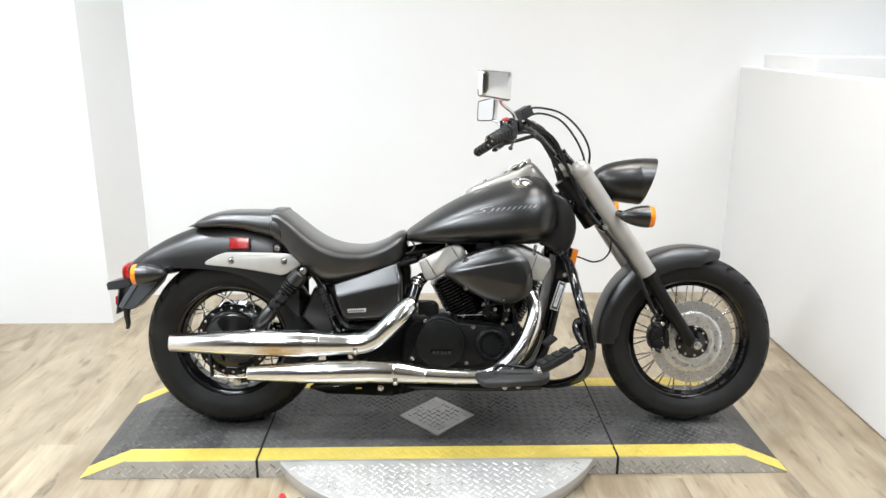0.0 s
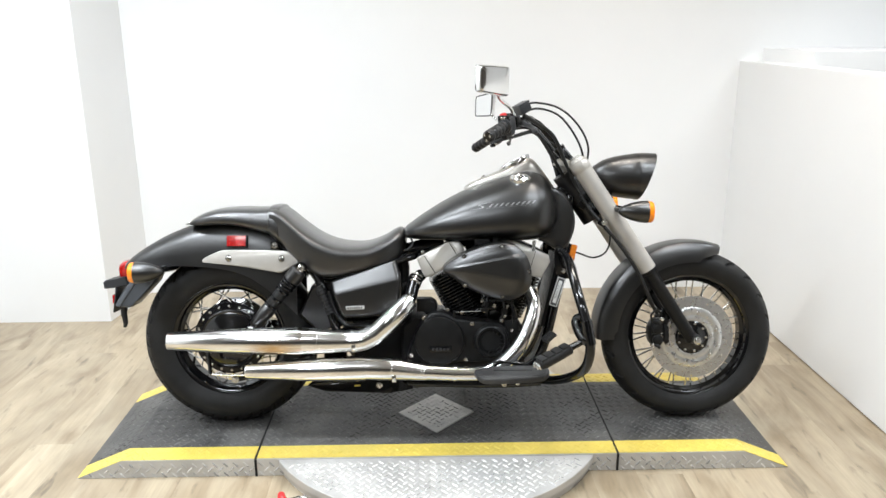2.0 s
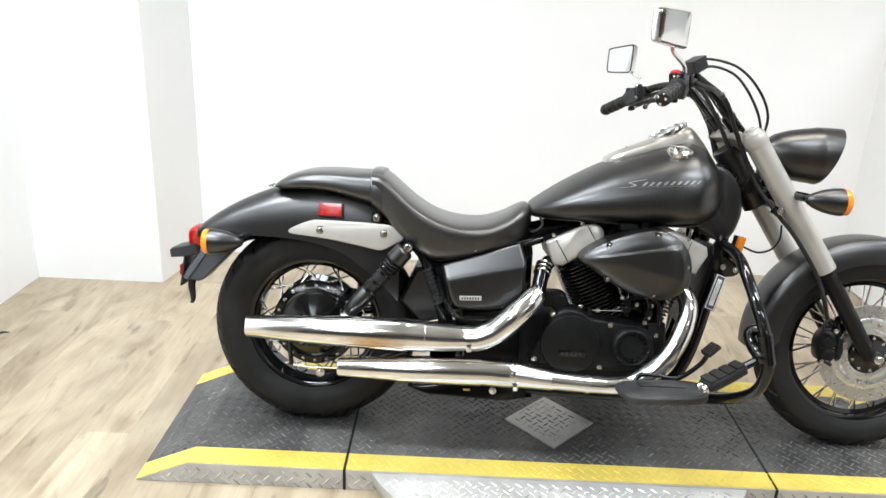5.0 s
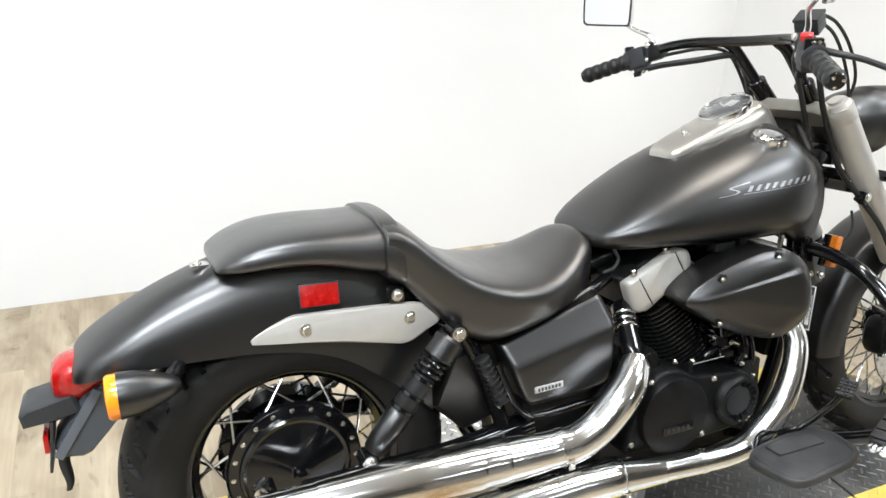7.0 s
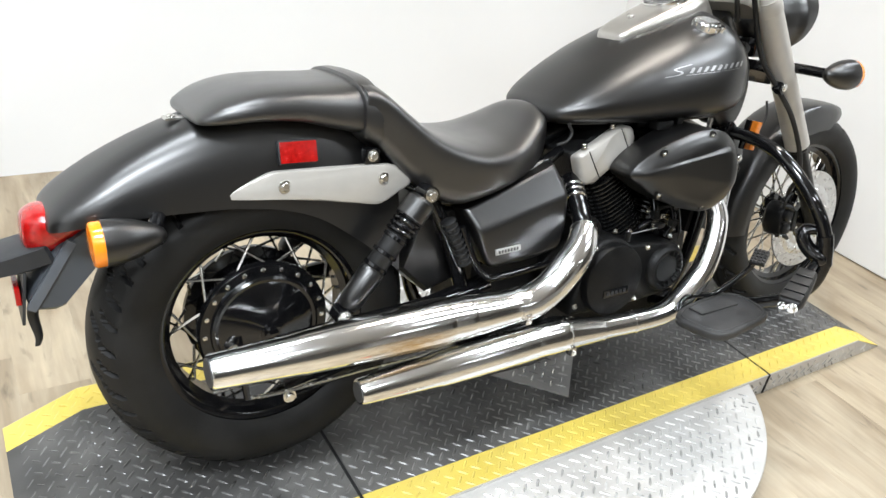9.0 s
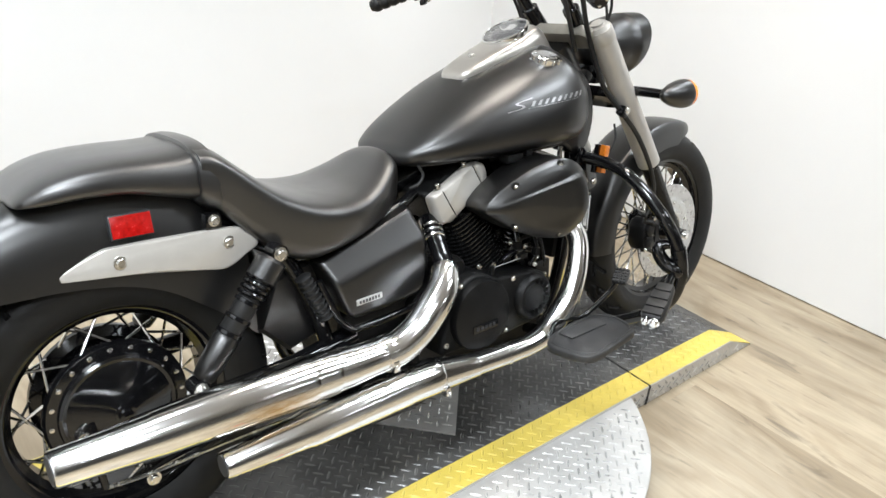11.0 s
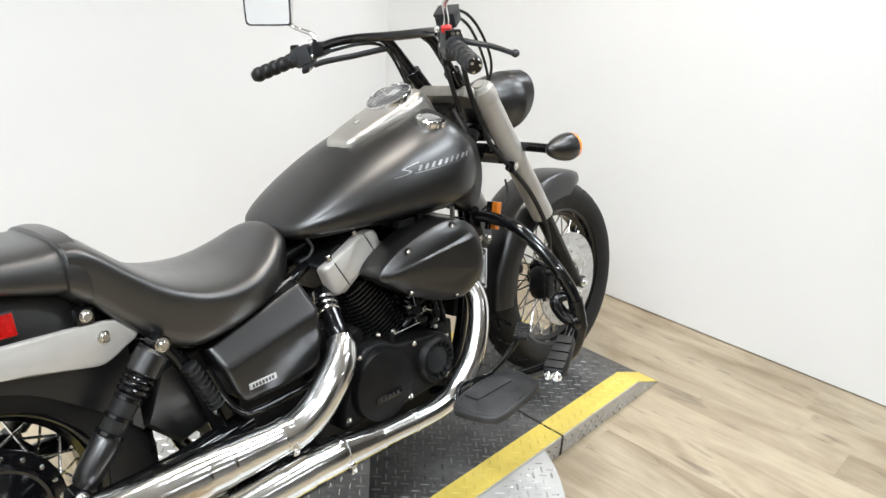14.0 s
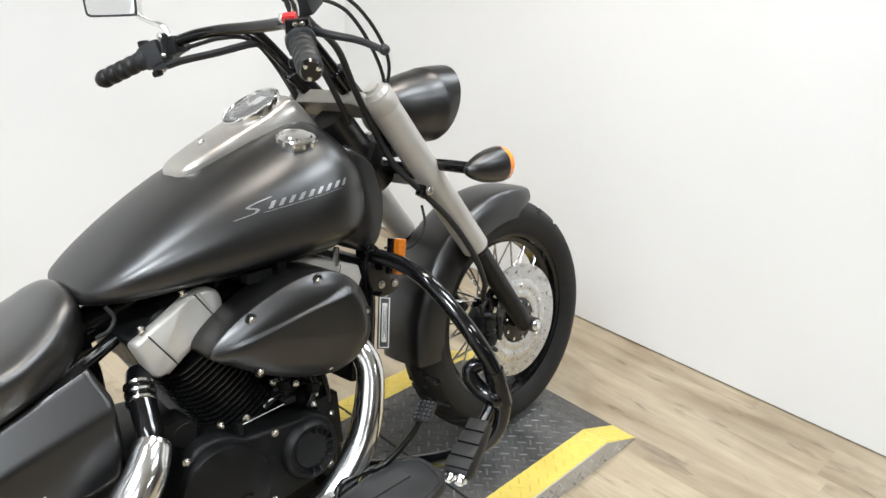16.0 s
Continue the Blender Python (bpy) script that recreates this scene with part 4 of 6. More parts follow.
part("seat_tab", box((-0.124, 0, 0.713), (0.034, 0.03, 0.004), 0.001), STEEL, bike)
bolt((-0.13, 0, 0.714), (-0.3, 0, 1), 0.006, 0.004, bike)

# rear fender
Fd = [  # x, top, bottom, half width
    (-0.344, 0.570, 0.562, 0.056), (-0.338, 0.588, 0.562, 0.083), (-0.31, 0.613, 0.567, 0.100), (-0.26, 0.646, 0.572, 0.107), (-0.2, 0.678, 0.574, 0.106), (-0.12, 0.710, 0.573, 0.107), (-0.05, 0.727, 0.569, 0.107), (0.03, 0.734, 0.556, 0.108), (0.1, 0.731, 0.53, 0.111), (0.165, 0.718, 0.485, 0.115), (0.22, 0.697, 0.44, 0.115), (0.26, 0.668, 0.40, 0.118)]
bm = bmesh.new()
loops = []
for x, zt, zb, w in spline(Fd, 4):
    L = []
    for th in (0.0, 0.004):
        row = []
        for q in range(21):
            a = math.pi * q / 20
            c, s = math.cos(a), math.sin(a)
            y = math.copysign(abs(c) ** (2 / 2.9), c) * (w - th) + 0.012
            z = zb + abs(s) ** (2 / 2.9) * (zt - zb - th)
            row.append((x, y, z))
        L += row if th == 0 else row[::-1]
    loops.append(L)
rings(bm, loops)
part("rear_fender", bm, SATIN, bike, "satin black rear fender", angle=55)
for sd in (-1, 1):
    o = smooth_outline([(-0.076, 0.589), (-0.052, 0.605), (0.0, 0.626), (0.03, 0.629), (0.12, 0.629), (0.225, 0.626), (0.25, 0.612), (0.272, 0.588), (0.25, 0.572), (0.212, 0.551), (0.17, 0.555), (0.05, 0.574), (-0.04, 0.583)], 3)
    bm = slab(o, -0.016, 0.0, 0.007, 3)
    for v in bm.verts:
        v.co.y = sd * (v.co.y + 0.1005 + 0.095 * v.co.x)
    st = part("fender_strut", bm, SILVER, bike, "silver fender strut")
    for x, z in ((0.03, 0.601), (0.215, 0.6)):
        bolt((x, sd * (0.1005 + 0.095 * x), z), (0.09, sd, 0), 0.008, 0.004, st)
    part("reflector_frame", box((0.058, sd * 0.0945, 0.659), (0.071, 0.014, 0.042), 0.003, m=pose(0, 0, 0, sd * 14, 0, sd * 4)), GREY_PLASTIC, bike, "black reflector surround")
    rf = part("side_reflector", box((0.058, sd * 0.096, 0.659), (0.066, 0.016, 0.037), 0.002, m=pose(0, 0, 0, sd * 14, 0, sd * 4)), RED, bike, "red rectangular side reflector")
    part("fender_lug", box((0.192, sd * 0.11, 0.644), (0.03, 0.02, 0.028), 0.006), FRAME_BLACK, bike)
    bolt((0.192, sd * 0.12, 0.645), (0, sd, 0), 0.0075, 0.006, bike)

# tail light, plate holder
bm = bmesh.new()
rings(bm, [superloop(x, zc, zc + h, zc - h2, w, 28, 2.6, 2.4) for x, zc, h, h2, w in spline([(-0.378, 0.55, 0.008, 0.018, 0.02), (-0.372, 0.556, 0.022, 0.04, 0.038), (-0.35, 0.562, 0.026, 0.056, 0.05), (-0.318, 0.566, 0.018, 0.043, 0.052), (-0.285, 0.567, 0.01, 0.024, 0.045), (-0.255, 0.568, 0.004, 0.008, 0.03)], 4)])
part("tail_light", bm, RED, bike, "red tail light lens")
holder = part("plate_holder", slab([(-0.28, 0.556), (-0.33, 0.53), (-0.385, 0.445), (-0.378, 0.425), (-0.345, 0.42), (-0.33, 0.425), (-0.25, 0.51), (-0.225, 0.565)], -0.045, 0.045, 0.006), HOLDER, bike, "grey-black plastic licence plate bracket")
part("plate_lamp", slab([(-0.428, 0.512), (-0.42, 0.52), (-0.345, 0.535), (-0.335, 0.505), (-0.37, 0.494), (-0.424, 0.49)], -0.05, 0.05, 0.006), GREY_PLASTIC, holder, "black plate lamp housing")
part("plate_backing", box((-0.388, 0, 0.45), (0.005, 0.1, 0.09), 0.002, m=pose(0, 0, 0, 0, 8, 0)), GREY_PLASTIC, holder)
part("holder_edge", box((-0.345, -0.047, 0.482), (0.016, 0.006, 0.13), 0.002, m=pose(0, 0, 0, 0, 34, 0)), mat("grey_plastic_edge", (0.09, 0.1, 0.115), 0.4), holder, "lighter grey bracket edge")
part("rear_reflector", box((-0.396, 0.0, 0.452), (0.008, 0.08, 0.03), 0.001), RED, holder, "small red reflector")
part("plate_tab", tube([(-0.37, 0.0, 0.43), (-0.378, 0.0, 0.4), (-0.374, 0.0, 0.36), (-0.378, 0.0, 0.342)], [0.014, 0.012, 0.009, 0.006], 8, flat=0.5), GREY_PLASTIC, holder)


# shocks
def shock(sd):
    a, b = Vector((0.287, sd * 0.158, 0.573)), Vector((0.112, sd * 0.156, 0.36))
    d = (b - a).normalized()
    L = (b - a).length
    s = part("shock_absorber", tube([a + d * 0.012, a + d * 0.018, a + d * 0.055, a + d * 0.058], [0.022, 0.028, 0.029, 0.026], 20, smooth_path=False), SATIN, bike, "black rear shock absorber with a coil spring")
    part("damper_rod", tube([a + d * 0.04, a + d * 0.12], 0.0175, 16, smooth_path=False), PEG_RUBBER, s)
    u = d.orthogonal().normalized()
    w = d.cross(u)
    pts = []
    turns = 3.5
    for i in range(int(turns * 12) + 1):
        q = i / (turns * 12)
        an = 2 * math.pi * turns * q
        pts.append(a + d * (0.056 + 0.038 * q) + (u * math.cos(an) + w * math.sin(an)) * 0.0238)
    part("spring", tube(pts, 0.0045, 8, k=2), FRAME_BLACK, s, "gloss black coil spring")
    part("spring_sleeve", tube([a + d * 0.094, a + d * 0.097, a + d * 0.172, a + d * 0.175], [0.018, 0.0215, 0.0215, 0.019], 20, smooth_path=False), PEG_RUBBER, s, "matte black sleeve over the spring")
    for q in (0.103, 0.137, 0.167):
        part("sleeve_ring", lathe([(-0.0045, 0.0205), (-0.003, 0.0252), (0.003, 0.0252), (0.0045, 0.0205)], a + d * q, d, 24), FRAME_BLACK, s, "gloss black ring")
    part("lower_body", tube([a + d * 0.172, a + d * 0.178, a + d * 0.235, a + d * (L - 0.02), a + d * (L - 0.014)], [0.021, 0.0245, 0.0232, 0.0205, 0.014], 20, smooth_path=False), SATIN, s)
    for p, r in ((a, 0.017), (b, 0.017)):
        e = part("shock_eye", lathe([(-0.016, r), (0.016, r)], p, (0, 1, 0), 18), FRAME_BLACK, s)
        bolt(p + Vector((0, sd * 0.016, 0)), (0, sd, 0), 0.009, 0.007, s)
    return s


shock(-1), shock(1)
for sd in (-1, 1):
    part("swingarm", tube([(0.0, sd * 0.13, 0.305), (0.12, sd * 0.135, 0.315), (0.3, sd * 0.14, 0.325), (0.46, sd * 0.12, 0.335)], [0.024, 0.022, 0.022, 0.026], 14), FRAME_BLACK, bike, "gloss black swingarm tube")
    part("frame_rail", tube([(1.22, sd * 0.03, 0.8), (1.185, sd * 0.085, 0.56), (1.155, sd * 0.1, 0.42), (1.12, sd * 0.1, 0.28), (1.07, sd * 0.1, 0.195), (0.98, sd * 0.1, 0.162), (0.8, sd * 0.105, 0.155), (0.55, sd * 0.11, 0.155), (0.44, sd * 0.12, 0.2), (0.4, sd * 0.125, 0.34), (0.36, sd * 0.115, 0.47), (0.31, sd * 0.095, 0.56), (0.2, sd * 0.075, 0.62)], 0.0165, 12, 6), FRAME_BLACK, bike, "gloss black frame tube")
part("backbone", tube([(1.22, 0, 0.82), (1.0, 0, 0.70), (0.7, 0, 0.62), (0.4, 0, 0.55)], 0.032, 14), FRAME_BLACK, bike)
part("inner_fender", slab([(0.265, 0.4), (0.31, 0.5), (0.40, 0.52), (0.42, 0.36), (0.33, 0.335)], -0.1, 0.1, 0.01), SATIN, bike)
part("brake_rod", tube([(-0.05, -0.09, 0.19), (0.03, -0.092, 0.185), (0.3, -0.1, 0.19), (0.6, -0.12, 0.18)], 0.0035, 8), STEEL, bike)
bolt((0.033, -0.086, 0.168), (0, -1, 0), 0.009, 0.008, bike)
part("torque_arm", tube([(0.033, -0.075, 0.165), (0.16, -0.09, 0.2), (0.36, -0.1, 0.28)], 0.009, 8), FRAME_BLACK, bike)
part("brake_arm", tube([(RW[0] - 0.07, -0.083, RW[2] - 0.02), (-0.052, -0.09, 0.19)], 0.007, 8), FRAME_BLACK, bike)

# side covers: a flat panel under a leaning upper band
for sd in (-1, 1):
    bm = bmesh.new()
    loops = []
    for u, sh in ((0.0, 0.02), (0.004, 0.008), (0.02, 0.002), (0.045, 0.0), (0.07, 0.0), (0.25, 0.0), (0.5, 0.0), (0.75, 0.0), (0.93, 0.0), (0.95, 0.0), (0.975, 0.003), (0.993, 0.011), (1.0, 0.028)):
        zt, zc, zb = 0.522 + 0.072 * u, 0.485 + 0.052 * u, 0.4 + 0.012 * u ** 4
        col = []
        for z, y in ((zt - 0.004, 0.09), (zt - 0.004, 0.138), (zt, 0.146), (zt - 0.003, 0.151), (zt - 0.006, 0.1532), (zc + 0.01, 0.176), (zc + 0.005, 0.1797), (zc, 0.182), (zc - 0.005, 0.1835), (zc - 0.01, 0.1837), ((zc + zb) / 2, 0.184), (zb + 0.018, 0.183), (zb + 0.012, 0.182), (zb + 0.005, 0.178), (zb, 0.17), (zb + 0.002, 0.165), (zb + 0.002, 0.09)):
            xl = 0.383 + (0.518 - z) * 0.34 + max(0, 0.42 - z) * 0.6
            xr = 0.622 - max(0, z - 0.55) * 0.35 - max(0, 0.44 - z) * 0.75
            col.append((xl + (xr - xl) * u, sd * (y - sh * (1 if y > 0.1 else 0)), z))
        loops.append(col)
    rings(bm, loops)
    sc = part("side_cover", bm, SATIN, bike, "satin black side cover with a silver emblem", angle=60)
    em = part("emblem", box((0.468, sd * 0.1848, 0.438), (0.062, 0.003, 0.0125), 0.001, m=pose(0, 0, 0, 0, -2, 0)), EMBLEM, sc, "silver emblem bar")
    for i in range(7):
        part("emblem_bar", box((0.445 + i * 0.0075, sd * 0.1868, 0.437 + i * 0.0003), (0.0042, 0.002, 0.0065), 0.0004), INK, em)

# Filler added to blacken the gap ahead of the side cover.
part("pivot_plate", slab([(0.612, 0.37), (0.606, 0.6), (0.64, 0.615), (0.65, 0.55), (0.648, 0.37)], -0.06, 0.06, 0.006), FRAME_BLACK, bike, "added black filler between side cover and engine")
part("cover_rail", tube([(0.375, -0.15, 0.49), (0.40, -0.16, 0.42), (0.425, -0.165, 0.385), (0.46, -0.165, 0.372), (0.62, -0.16, 0.376)], 0.008, 10), FRAME_BLACK, bike)
part("seat_rail", tube([(0.3, -0.09, 0.565), (0.36, -0.1, 0.53), (0.46, -0.11, 0.545), (0.6, -0.1, 0.58), (0.67, -0.08, 0.60)], 0.012, 10), FRAME_BLACK, bike)
boot = part("rubber_boot", tube([(0.342, -0.15, 0.506), (0.382, -0.155, 0.416)], 0.013, 14, smooth_path=False), PEG_RUBBER, bike, "ribbed black rubber boot")
for i in range(9):
    t = i / 8
    part("boot_rib", lathe([(-0.0022, 0.013), (-0.001, 0.0165), (0.001, 0.0165), (0.0022, 0.013)], (0.342 + 0.04 * t, -0.15 - 0.005 * t, 0.506 - 0.09 * t), (0.04, -0.005, -0.09), 14), PEG_RUBBER, boot)

# ---- engine ----
engine = part("engine", slab([(0.62, 0.2), (0.62, 0.36), (0.66, 0.395), (0.76, 0.385), (0.98, 0.385), (1.04, 0.36), (1.05, 0.22), (0.99, 0.17), (0.7, 0.17)], -0.13, 0.15, 0.012), CAST, bike, "black V-twin engine")


def cylinder(base, axis, n, wx):
    """Finned barrel with a silver rocker cover on top."""
    d = Vector((axis[0], 0, axis[1])).normalized()
    m0 = Matrix.Translation((base[0], 0, base[1])) @ Vector((d.x, 0, d.z)).to_track_quat("Z", "Y").to_matrix().to_4x4()
    barrel = part("cylinder", lathe([(-0.03, 0.07), (0.165, 0.07)], (base[0], -0.01, base[1]), d, 24), FIN, engine, "black finned cylinder")
    fin = None
    for i in range(n):
        m = Matrix.Translation(d * (-0.012 + i * 0.0112)) @ m0
        if fin is None:
            # a rounded square plate
            bm = bmesh.new()
            outline = []
            for q in range(32):
                a = 2 * math.pi * q / 32
                c, s = math.cos(a), math.sin(a)
                outline.append((math.copysign(abs(c) ** 0.6, c) * 0.134, math.copysign(abs(s) ** 0.6, s) * wx))
            rings(bm, [[(x * f, y * f, z) for x, y in outline] for z, f in ((-0.0024, 0.98), (-0.0015, 1.0), (0.0015, 1.0), (0.0024, 0.98))])
            fin = part("fin", bm, FIN, engine)
            fin.matrix_local = m
        else:
            share(fin, engine, m)
    return barrel


cylinder((0.863, 0.39), (-0.45, 0.893), 17, 0.076)
cylinder((0.985, 0.42), (0.44, 0.90), 14, 0.076)


def rocker(o, seams, ends):
    """Clean beam with a flat outer panel, rounded away towards its two ends."""
    r = part("rocker_cover", slab(o, -0.141, -0.112, 0.006, 4), SILVER, engine, "silver painted rocker cover", angle=55)
    # Back of the beam coloured black, standing for the shade below the tank.
    part("cylinder_head", slab(o, -0.113, 0.13, 0.012, 2), CAST, r, "cylinder head block, black for the shade under the tank")
    (lx, lr), (rx, rr) = ends
    for v in r.data.vertices:
        if v.co.y < 0:
            for over, rad in ((lx - 0.4 * (v.co.z - 0.535) - v.co.x, lr), (v.co.x - rx, rr)):
                if over > 0:
                    v.co.y += rad - math.sqrt(max(rad * rad - over * over, 0.0)) + 2 * max(over - rad, 0.0)
    for (ax, az), (bx, bz) in seams:
        part("cover_seam", tube([(ax, -0.1402, az), (bx, -0.1402, bz)], 0.0014, 5, smooth_path=False), FIN, r)
    return r


def arc(cx, cz, r, a0, a1, n=6):
    return [(cx + r * math.cos(radians(a0 + (a1 - a0) * i / n)), cz + r * math.sin(radians(a0 + (a1 - a0) * i / n))) for i in range(n + 1)]


# the outline runs in short steps, so that the ends can be rounded
beam = [(0.701 + 0.0089 * i, 0.6105 + 0.00445 * i) for i in range(10)] + arc(0.807, 0.6215, 0.034, 100, -45, 8) + [(0.8225 - 0.0097 * i, 0.5925 - 0.006 * i) for i in range(11)] + [(0.717, 0.534), (0.711, 0.532), (0.705, 0.5325), (0.7, 0.536), (0.697, 0.542), (0.6935, 0.552), (0.69, 0.561), (0.6865, 0.57), (0.683, 0.579), (0.68, 0.587), (0.6785, 0.593), (0.6795, 0.598), (0.683, 0.6015), (0.6885, 0.6045), (0.694, 0.607)]
rear_cover = rocker(beam, [((0.702, 0.608), (0.740, 0.546)), ((0.789, 0.651), (0.822, 0.596))], ((0.716, 0.016), (0.81, 0.06)))
part("cover_band", tube([(0.7935, -0.1402, 0.6525), (0.8265, -0.1402, 0.5985)], 0.0028, 8, smooth_path=False), SILVER, rear_cover)
front_cover = rocker([(0.93, 0.655), (0.985, 0.665), (1.07, 0.632), (1.13, 0.604), (1.135, 0.58), (1.105, 0.525), (1.06, 0.535), (0.96, 0.58), (0.92, 0.62)], [((1.085, 0.62), (1.06, 0.54))], ((0.9, 0.05), (1.2, 0.05)))
for x, z in ((0.699, 0.614), (0.776, 0.652)):
    bolt((x, -0.125, z + 0.002), (-0.3, 0, 0.95), 0.0055, 0.007, rear_cover)
part("intake_hose", tube([(0.86, -0.02, 0.6), (0.92, -0.02, 0.63), (0.99, -0.02, 0.6)], 0.04, 16), FIN, engine)
for pts, r in (([(0.635, -0.11, 0.622), (0.652, -0.12, 0.631), (0.664, -0.12, 0.648), (0.656, -0.115, 0.668)], 0.0035), ([(0.88, -0.1, 0.645), (0.93, -0.13, 0.655), (1.0, -0.12, 0.65), (1.05, -0.1, 0.63)], 0.006), ([(0.90, -0.15, 0.43), (0.94, -0.155, 0.455), (1.0, -0.15, 0.44), (1.02, -0.14, 0.38)], 0.005)):
    part("wiring_hose", tube(pts, r, 8), PEG_RUBBER, engine)
bracket_bits = (((0.90, -0.15, 0.655), (0.05, 0.03, 0.02)), ((0.945, -0.15, 0.662), (0.02, 0.03, 0.03)), ((0.70, -0.14, 0.44), (0.05, 0.05, 0.045)), ((1.0, -0.12, 0.33), (0.05, 0.09, 0.11)))
for c, s in bracket_bits:
    part("engine_bracket", box(c, s, 0.005), CAST, engine)
for pts, w in (([(0.915, -0.15, 0.4), (0.918, -0.155, 0.44), (0.925, -0.14, 0.48)], 0.009), ([(0.96, -0.16, 0.38), (0.975, -0.165, 0.42), (0.968, -0.15, 0.47)], 0.007), ([(0.985, -0.15, 0.33), (1.005, -0.16, 0.38), (1.0, -0.15, 0.44), (0.99, -0.13, 0.48)], 0.006), ([(0.875, -0.15, 0.41), (0.9, -0.155, 0.425), (0.94, -0.15, 0.425), (0.97, -0.14, 0.44)], 0.008)):
    part("engine_pipe", tube(pts, w, 10), FRAME_BLACK, engine)
part("pipe_union", lathe([(-0.01, 0.011), (-0.008, 0.014), (0.008, 0.014), (0.01, 0.011)], (0.918, -0.154, 0.44), (0.1, 0, 1), 6), CAST, engine)
part("pipe_union", lathe([(-0.01, 0.009), (-0.008, 0.012), (0.008, 0.012), (0.01, 0.009)], (0.974, -0.164, 0.415), (0.1, 0, 1), 6), CAST, engine)
part("front_rocker_stay", tube([(1.075, -0.14, 0.62), (1.08, -0.14, 0.655)], 0.006, 8), STEEL, engine)

# right-hand crankcase cover
case = part("crankcase_cover", slab(smooth_outline([(0.642, 0.266), (0.68, 0.252), (0.83, 0.246), (0.97, 0.258), (0.99, 0.29), (0.985, 0.345), (0.955, 0.378), (0.86, 0.392), (0.81, 0.398), (0.77, 0.418), (0.72, 0.415), (0.685, 0.37)], 3), -0.12, -0.198, 0.01, 3), CAST, engine, "black crankcase cover")
part("round_cover", lathe([(0.0, 0.084), (0.014, 0.084), (0.02, 0.0815), (0.0215, 0.078), (0.0222, 0.002)], (0.751, -0.197, 0.327), (0, -1, 0), 56), CAST, case, "round black crankcase cap")
pl = part("cover_badge", box((0.755, -0.2198, 0.3), (0.075, 0.003, 0.018), 0.001), FRAME_BLACK, case, "plain raised badge bar")
for i in range(5):
    part("badge_bar", box((0.73 + i * 0.0125, -0.2215, 0.3), (0.008, 0.002, 0.008), 0.0005), GREY_PLASTIC, pl)
cl = part("clutch_cover", lathe([(0.0, 0.058), (0.012, 0.056), (0.018, 0.049), (0.018, 0.044), (0.010, 0.041), (0.010, 0.036), (0.013, 0.033), (0.0135, 0.002)], (0.925, -0.197, 0.322), (0, -1, 0), 40), CAST, case, "round ribbed clutch cap")
for i in range(9):
    a = radians(-100 + i * 22)
    part("clutch_rib", box((0.925 + 0.04 * math.cos(a), -0.212, 0.322 + 0.04 * math.sin(a)), (0.016, 0.01, 0.003), 0.001, m=pose(0, 0, 0, 0, -math.degrees(a), 0)), CAST, cl)
for x, z in ((0.655, 0.275), (0.70, 0.405), (0.862, 0.382), (0.972, 0.318), (0.95, 0.365), (0.84, 0.258), (0.965, 0.268)):
    bolt((x, -0.198, z), (0, -1, 0), 0.0048, 0.004, case)
for x, y, z in ((0.83, -0.165, 0.415), (0.905, -0.17, 0.42), (0.94, -0.16, 0.435), (0.975, -0.165, 0.4), (0.90, -0.15, 0.45), (0.965, -0.17, 0.385), (0.705, -0.15, 0.44), (0.985, -0.15, 0.43), (0.78, -0.17, 0.425), (1.0, -0.17, 0.35)):
    bolt((x, y, z), (0, -1, 0), 0.0042, 0.005, engine)
part("clutch_rod", tube([(0.80, -0.19, 0.42), (0.91, -0.19, 0.423)], 0.0009, 6), EMBLEM, engine)
part("clutch_lever", box((0.803, -0.188, 0.414), (0.01, 0.01, 0.022), 0.002), CAST, engine)
part("rod_bracket", box((0.905, -0.186, 0.425), (0.024, 0.012, 0.012), 0.002), CAST, engine)
part("starter_case", lathe([(0.0, 0.028), (0.05, 0.026), (0.056, 0.02)], (0.72, -0.11, 0.432), (0, -1, 0), 20), CAST, engine)
part("oil_sump", slab([(0.46, 0.2), (0.46, 0.3), (0.62, 0.34), (0.66, 0.2), (1.0, 0.19), (1.02, 0.16), (0.5, 0.155)], -0.1, 0.1, 0.01), CAST, engine)
part("gearbox", slab([(0.44, 0.26), (0.45, 0.38), (0.64, 0.4), (0.66, 0.24)], -0.1, 0.1, 0.012), CAST, engine)

# air cleaner
AO = [(0.766, 0.566), (0.798, 0.6), (0.869, 0.635), (0.945, 0.656), (1.0, 0.649), (1.04, 0.614), (1.056, 0.556), (1.045, 0.503), (0.99, 0.469), (0.925, 0.476), (0.86, 0.5), (0.797, 0.54)]
AP = smooth_outline(AO, 8)
AC = np.mean(np.array(AP), axis=0)


def step(v):
    v = max(0.0, min(1.0, v))
    return v * v * (3 - 2 * v)


def dome(f, y):
    """One ring of the cover: a shallow dome, with a wedge between two creases standing proud."""
    L = []
    for x, z in AP:
        px, pz = AC[0] + (x - AC[0]) * f, AC[1] + (z - AC[1]) * f
        u = max(0.0, min(1.0, (px - 0.775) / 0.235))
        hi, lo = 0.57 + 0.05 * u ** 0.9, 0.558 - 0.066 * u ** 0.75
        lift = step((hi - pz) / 0.0045 + 0.5) * step((pz - lo) / 0.05) * step((1.0 - f) / 0.22)
        L.append((px, y - (0.042 * (px - 0.766) / 0.27 if y < -0.15 else 0) - 0.009 * (0.15 + 0.85 * u) * lift, pz))
    return [(x, y - 0.017 * step((-0.135 - y) / 0.03), z) for x, y, z in L]


